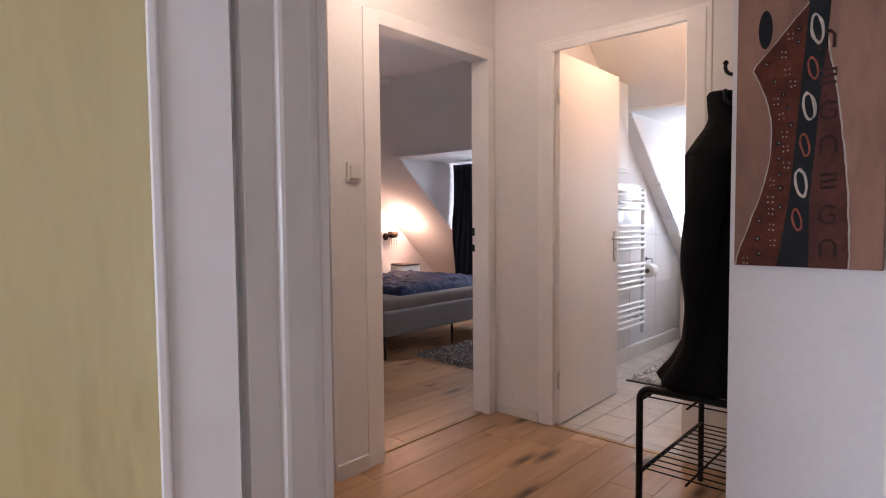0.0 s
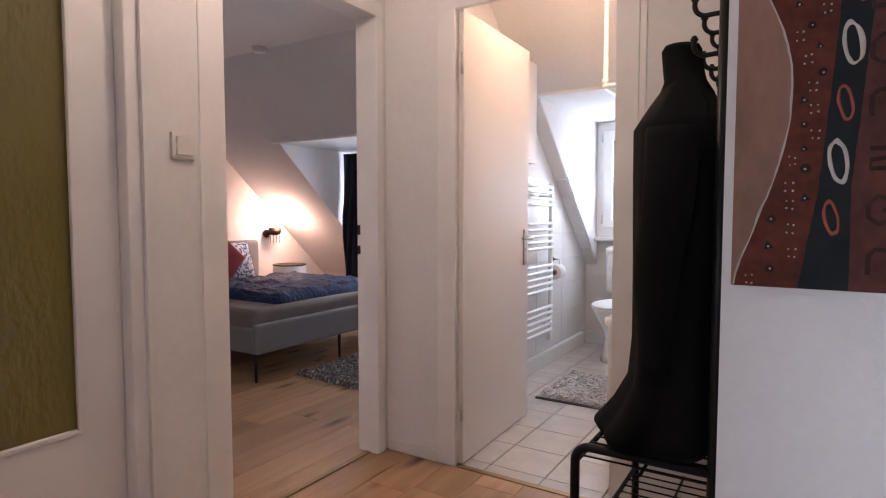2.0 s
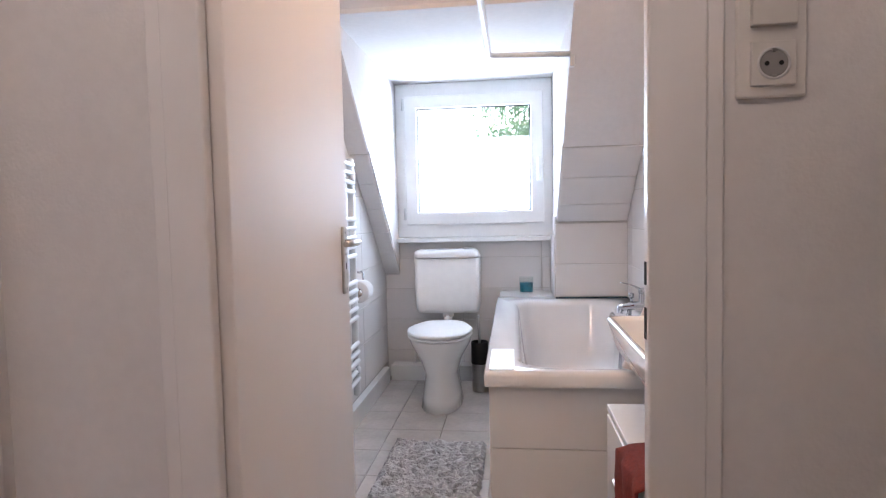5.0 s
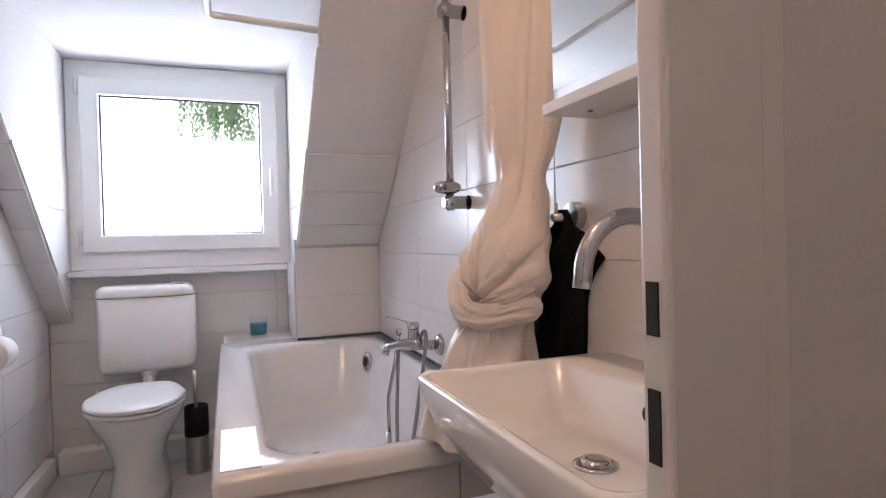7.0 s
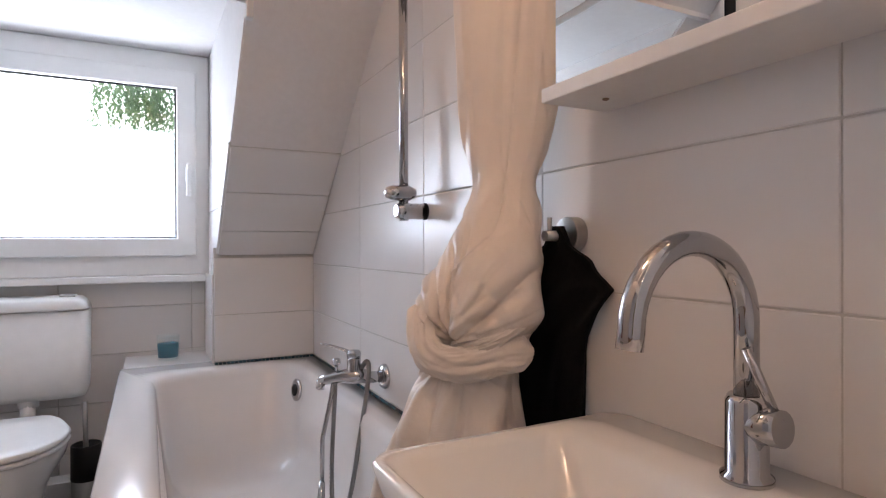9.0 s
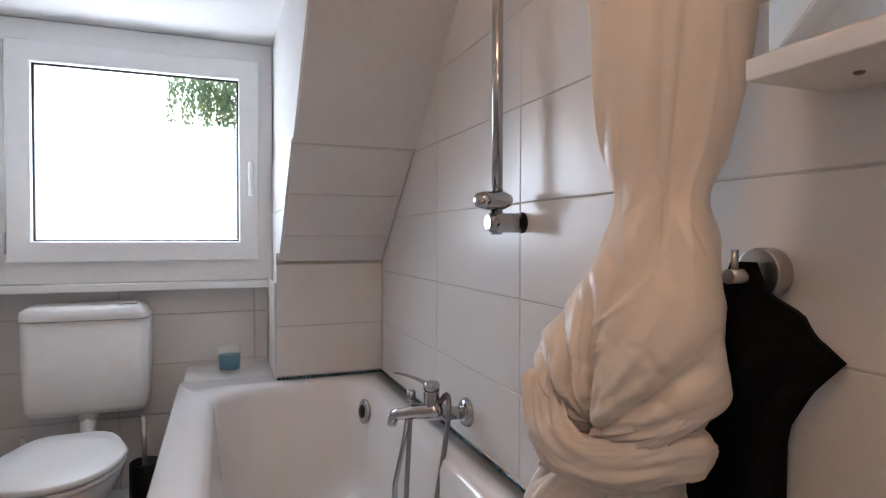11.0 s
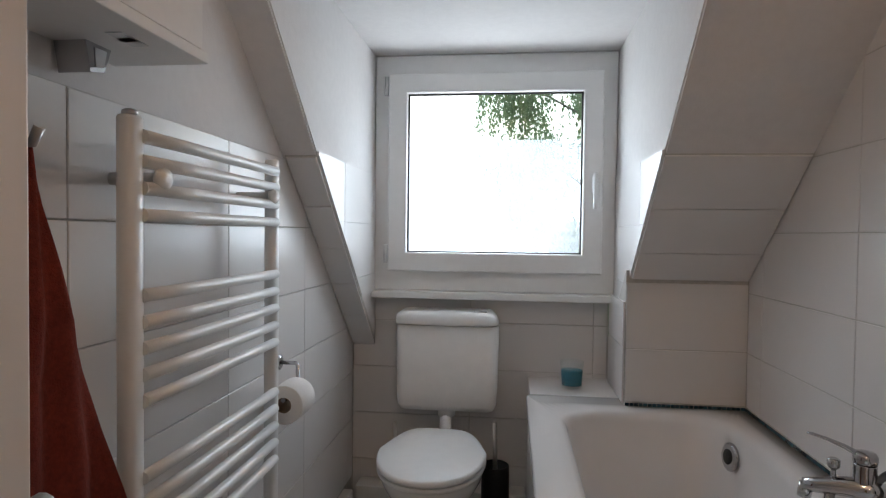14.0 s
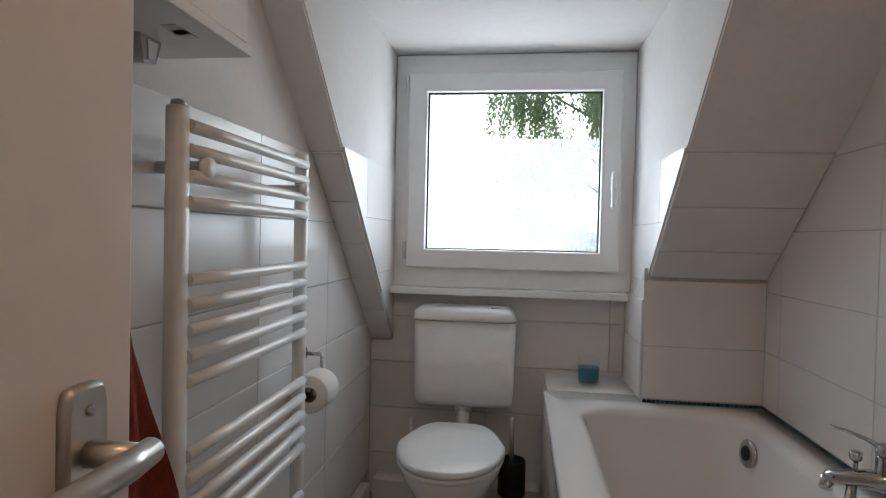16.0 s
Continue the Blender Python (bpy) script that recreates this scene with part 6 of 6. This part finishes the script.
for k in range(4):
    a = 2 * math.pi * k / 4 + 0.5
    bm = bmesh.new()
    tube(bm, [(-4.79 + 0.05 * math.cos(a), 5.275 + 0.05 * math.sin(a), 0.80), (-4.79 + 0.05 * math.cos(a), 5.275 + 0.05 * math.sin(a), 1.04)], 0.0022, 6)
    inner("rod", bm, LAMP_BRONZE, wl)
bm = bmesh.new()
lathe(bm, [(0.008, 0.925), (0.02, 0.945), (0.024, 0.965), (0.012, 0.988)], (-4.79, 5.275, 0), n=16)
inner("bulb", bm, LAMP_GLASS, wl, "lit bulb")

nt = thing("bedside_table", "white drum-shaped bedside table with holes", "bedside table", (-4.66, 5.36, 0))
bm = bmesh.new()
loft(bm, [ring((-4.66, 5.36, z), (1, 0, 0), (0, 1, 0), r, r, 36) for z, r in ((0.02, 0.17), (0.03, 0.18), (0.54, 0.18), (0.548, 0.176))], cap_start=True, cap_end=True)
inner("body", bm, PLASTIC, nt)
bm = bmesh.new()
loft(bm, [ring((-4.66, 5.36, z), (1, 0, 0), (0, 1, 0), r, r, 36) for z, r in ((0.552, 0.176), (0.555, 0.182), (0.563, 0.182), (0.566, 0.178))], cap_start=True, cap_end=True)
inner("top", bm, LAMP_BRONZE, nt, "thin dark top rim")

shag("shaggy_rug", "dark grey mottled shaggy rug on the oak floor", "rug", -2.78, -1.85, 3.63, 4.45, 0.03, RUG_DARK, -4)
shag("flat_rug", "brown flat rug at the bedside", "rug", -3.75, -2.69, 2.2, 2.955, 0.008, RUG_BROWN, 1)

cloth("bedroom_curtain", "dark navy curtain at the dormer window", "curtain",
      smooth_rows([(1.74, -3.965, 5.48, -3.50, 5.48), (1.0, -3.97, 5.48, -3.48, 5.49), (0.03, -3.97, 5.48, -3.46, 5.49)], 14), CURTAIN_DARK, 0.03, 6, 60)
sd = thing("smoke_detector", "round white smoke detector on the ceiling", "smoke detector", (-3.42, 3.93, CEIL))
bm = bmesh.new()
lathe(bm, [(0.02, -0.035), (0.045, -0.034), (0.052, -0.022), (0.056, -0.012), (0.056, 0)], (-3.42, 3.93, CEIL), n=24)
inner("housing", bm, PLASTIC, sd)

# ---- outside ----
bm = bmesh.new()
box(bm, (-2000, -2000, -6.3), (2000, 2000, -6.0))
structure("ground", bm, LAWN, "lawn around the house", "ground")
bm = bmesh.new()
box(bm, (-60, 66, -6), (60, 66.2, 60))
structure("backdrop_sky", bm, SKY_GLOW, "bright overcast sky", "backdrop")
bm = bmesh.new()
box(bm, (-5.1, -3.2, -6.0), (2.4, 6.2, -0.13))
structure("house_lower_storeys", bm, RENDER_WALL, "rendered lower storeys of the house", "house")
tree = thing("birch_tree", "birch tree with fine hanging leaves outside the window", "tree", (1.3, 17.0, -6))
bm = bmesh.new()
tube(bm, [(1.3, 17, -6), (1.35, 17.0, -2), (1.25, 17.05, 1.5), (1.3, 17.0, 4.5), (1.25, 17, 7.0)], [0.2, 0.17, 0.13, 0.09, 0.03], 12)
random.seed(11)
limbs = []
for i in range(26):
    z = -2 + i * 0.33
    a = i * 2.4
    r = 2.9 - abs(z - 2.5) * 0.26
    tip = Vector((1.3 + r * math.cos(a), 17 + r * math.sin(a) * 0.8, z + 1.1))
    mid = Vector((1.3 + r * 0.5 * math.cos(a), 17 + r * 0.4 * math.sin(a), z + 0.75))
    tube(bm, [(1.3, 17, z), mid, tip], [0.04, 0.022, 0.008], 6)
    limbs.append((mid, tip))
inner("trunk", bm, BARK, tree)
vs, fs = [], []
for mid, tip in limbs:
    for j in range(120):
        p = mid.lerp(tip, random.uniform(0.0, 1.05)) + Vector((random.gauss(0, 0.26), random.gauss(0, 0.26), random.gauss(0, 0.15)))
        n = random.randint(12, 26)
        for k in range(n):
            q = p + Vector((random.gauss(0, 0.05), random.gauss(0, 0.05), -k * 0.045 + random.gauss(0, 0.02)))
            s = random.uniform(0.034, 0.062)
            u = Vector((random.uniform(-1, 1), random.uniform(-1, 1), random.uniform(-0.4, 0.4))).normalized() * s
            w = Vector((random.uniform(-0.5, 0.5), random.uniform(-0.5, 0.5), -1)).normalized() * s * 1.5
            c = len(vs)
            vs += [q, q + u * 0.7 + w * 0.5, q + w * 1.3, q - u * 0.7 + w * 0.5]
            fs.append((c, c + 1, c + 2, c + 3))
me = bpy.data.meshes.new("crown")
me.from_pydata(vs, [], fs)
me.materials.append(LEAF)
crown = new("crown", me)
crown.parent = tree
me.transform(Matrix.Translation((-1.3, -17.0, 6)))

# ---- tiles and boards ----
shared = {}


def piece(name, size, place, mat, parent, turn=None, r=0.0015):
    """One tile or board: a slab with chamfered edges about its middle, meshes shared by size."""
    key = (name, mat.name, tuple(round(s, 4) for s in size))
    if key not in shared:
        bm = bmesh.new()
        box(bm, [-s / 2 for s in size], [s / 2 for s in size])
        bmesh.ops.bevel(bm, geom=bm.edges[:], offset=r, segments=1, affect='EDGES')
        shared[key] = mesh(name, bm, mat)
    ob = new(name, shared[key])
    ob.parent = parent
    ob.matrix_world = pose(*place) @ turn if turn is not None else pose(*place)
    return ob


JOINT = 0.0024
ROWS_Z = [0.5565 + 0.2034 * i for i in range(8)]
COLS_Y = [5.473, 5.36, 4.857, 4.352, 3.847, 3.342, 3.022]


def cells(edges):
    e = sorted(edges)
    return list(zip(e, e[1:]))


for z0, z1 in cells([0.0, 0.15, 0.353] + ROWS_Z):
    for y0, y1 in cells(COLS_Y):
        if roof_z(y0) > z0 + 0.01 and (z0 > 0.5 or y0 < 3.9):
            piece("tile", (0.008, y1 - y0 - JOINT, z1 - z0 - JOINT), (0.0042, (y0 + y1) / 2, (z0 + z1) / 2), TILE, wall_bath_east)
for z0, z1 in cells([0.10, 0.353] + ROWS_Z[:5]):
    for y0, y1 in cells([5.83, 5.742, 5.238, 4.724, 4.22, 3.716, 3.212, 3.022]):
        if roof_z(y0) > z0 + 0.01:
            piece("tile", (0.008, y1 - y0 - JOINT, z1 - z0 - JOINT), (-1.4742, (y0 + y1) / 2, (z0 + z1) / 2), TILE, wall_bath_west)
for z0, z1 in cells([0.0, 0.18, 0.382, 0.583, 0.782, 0.886]):
    for x0, x1 in cells([-1.47, -0.965, -0.46, -0.405]):
        piece("tile", (x1 - x0 - JOINT, 0.008, z1 - z0 - JOINT), ((x0 + x1) / 2, 5.8342, (z0 + z1) / 2), TILE, wall_bath_north)
for z0, z1 in cells([0.578, 0.763, 0.993]):
    piece("tile", (0.398, 0.008, z1 - z0 - JOINT), (-0.201, 5.4692, (z0 + z1) / 2), TILE, wall_bath_knee)
for z0, z1 in cells([0.567, 0.763, 0.925]):
    piece("tile", (0.006, 0.30, z1 - z0 - JOINT), (-0.4052, 5.632, (z0 + z1) / 2), TILE, wall_bath_knee)
# tiles on the slope: rows by the height of their joints
tilt = -math.degrees(math.atan(SLOPE))
slope_bath = bpy.data.objects["sloping_ceiling_bath"]
up = Vector((0, math.sin(math.atan(SLOPE)), math.cos(math.atan(SLOPE))))
for x0, x1, edges in ((DR, -0.002, [5.066, 5.217, 5.366, 5.468]), (-1.469, DL, [5.066, 5.217, 5.366, 5.515, 5.664, 5.815])):
    for y0, y1 in cells(edges):
        ym = (y0 + y1) / 2
        length = (y1 - y0) * math.hypot(1, SLOPE)
        piece("tile", (x1 - x0 - JOINT, length - JOINT, 0.008), (0, 0, 0), TILE, slope_bath).matrix_world = pose((x0 + x1) / 2, ym, roof_z(ym), tilt) @ pose(0, 0, -0.0035)
# tiles on the dormer cheeks: cut along the slope
cheeks = bpy.data.objects["dormer_cheek_bath"]
for xa, xb in ((DL - 0.001, DL + 0.006), (DR - 0.006, DR + 0.001)):
    for z0, z1 in cells([0.91, 0.985, 1.188, 1.392]):
        for y0, y1 in cells([5.066, 5.335, 5.79]):
            poly = [(y0, z0), (y1, z0), (y1, z1), (y0, z1)]
            cut = []
            for (ya, za), (yb, zb) in zip(poly, poly[1:] + poly[:1]):
                da, db = za - roof_z(ya) - 0.004, zb - roof_z(yb) - 0.004
                if da >= 0:
                    cut.append((ya, za))
                if da * db < 0:
                    f = da / (da - db)
                    cut.append((ya + (yb - ya) * f, za + (zb - za) * f))
            if len(cut) < 3:
                continue
            cy, cz = sum(p[0] for p in cut) / len(cut), sum(p[1] for p in cut) / len(cut)
            cut = [(cy + (y - cy) * 0.992, cz + (z - cz) * 0.985) for y, z in cut]
            bm = bmesh.new()
            loft(bm, [[(x, y, z) for y, z in cut] for x in (xa, xb)], cap_start=True, cap_end=True, smooth=False)
            part("tile", bm, TILE, cheeks)
bm = bmesh.new()
for x0, x1, y0, y1 in ((DR, -0.001, 5.064, 5.47), (-1.4695, DL, 5.064, 5.818)):
    loft(bm, [[(x, y0, roof_z(y0) - 0.003), (x, y1, roof_z(y1) - 0.003), (x, y1, roof_z(y1) + 0.02), (x, y0, roof_z(y0) + 0.02)] for x in (x0, x1)], cap_start=True, cap_end=True, smooth=False)
box(bm, (-1.4785, 3.021, 0.0), (-1.4762, 5.83, 1.371))
box(bm, (-1.4755, 5.8365, 0.0), (-0.403, 5.839, 0.886))
box(bm, (0.0022, 3.071, 0.0), (0.009, 5.472, 1.98))
box(bm, (-0.40, 5.4675, 0.577), (0.0, 5.474, 0.992))
structure("grout_bed", bm, GROUT, "grey grout between the wall tiles", "grout")
# tub apron tiles
for z0, z1 in cells([0.0, 0.115, 0.318, 0.521]):
    for x0, x1 in cells([-0.722, -0.22, -0.01]):
        piece("tile", (x1 - x0 - JOINT, 0.008, z1 - z0 - JOINT), ((x0 + x1) / 2, 3.9215, (z0 + z1) / 2), TILE, None)
    for y0, y1 in cells([3.93, 4.43, 4.93, 5.43, 5.55]):
        piece("tile", (0.008, y1 - y0 - JOINT, z1 - z0 - JOINT), (-0.7195, (y0 + y1) / 2, (z0 + z1) / 2), TILE, None)
for ob in [o for o in scene.objects if o.name.split(".")[0] == "tile" and o.parent is None]:
    at = ob.matrix_world.copy()
    ob.parent = apron
    ob.matrix_parent_inverse = Matrix.Translation(-Vector((-0.37, 4.7, 0)))
    ob.matrix_basis = at
# mosaic strip over the tub
strip = structure("mosaic_strip", (lambda b: (box(b, (-0.40, 5.458, 0.566), (-0.004, 5.4735, 0.577)), box(b, (-0.006, 3.95, 0.566), (0.006, 5.458, 0.577)), b)[-1])(bmesh.new()), GROUT, "thin dark blue mosaic strip along the tub", "trim")
for i in range(26):
    piece("mosaic_stone", (0.0138, 0.004, 0.0105), (-0.394 + i * 0.0152, 5.456, 0.5718), MOSAIC, strip, r=0.001)
for i in range(98):
    piece("mosaic_stone", (0.004, 0.0138, 0.0105), (-0.0075, 5.445 - i * 0.0152, 0.5718), MOSAIC, strip, r=0.001)
# bathroom floor
T = 0.255
for i in range(-2, 5):
    for j in range(-2, 11):
        x0, x1 = max(-1.0 + i * T, -1.47), min(-1.0 + (i + 1) * T, 0.005)
        y0, y1 = max(3.36 + j * T, 3.0), min(3.36 + (j + 1) * T, 5.835)
        if x1 - x0 > 0.02 and y1 - y0 > 0.02:
            piece("floor_tile", (x1 - x0 - 0.003, y1 - y0 - 0.003, 0.012), ((x0 + x1) / 2, (y0 + y1) / 2, -0.006), FLOOR_TILE, floor_base)
# oak boards
random.seed(21)
W = 0.19


def boards(x0, x1, y0, y1):
    x = x0
    while x < x1 - 0.01:
        w = min(W, x1 - x)
        y = y0 - random.uniform(0.0, 1.0)
        while y < y1:
            a, b = max(y, y0), min(y + 1.26, y1)
            if b - a > 0.03:
                piece("board", (w - 0.0012, b - a - 0.0012, 0.012), (x + w / 2, (a + b) / 2, -0.006), OAK, floor_base, r=0.0012)
            y += 1.26
        x += W


boards(-1.55, 1.1, 0.86, 2.998)
boards(-4.9, -1.55, 2.0, 6.2)
boards(-2.2, 2.2, -3.0, 0.86)
boards(-3.5, -1.55, 0.92, 1.9)
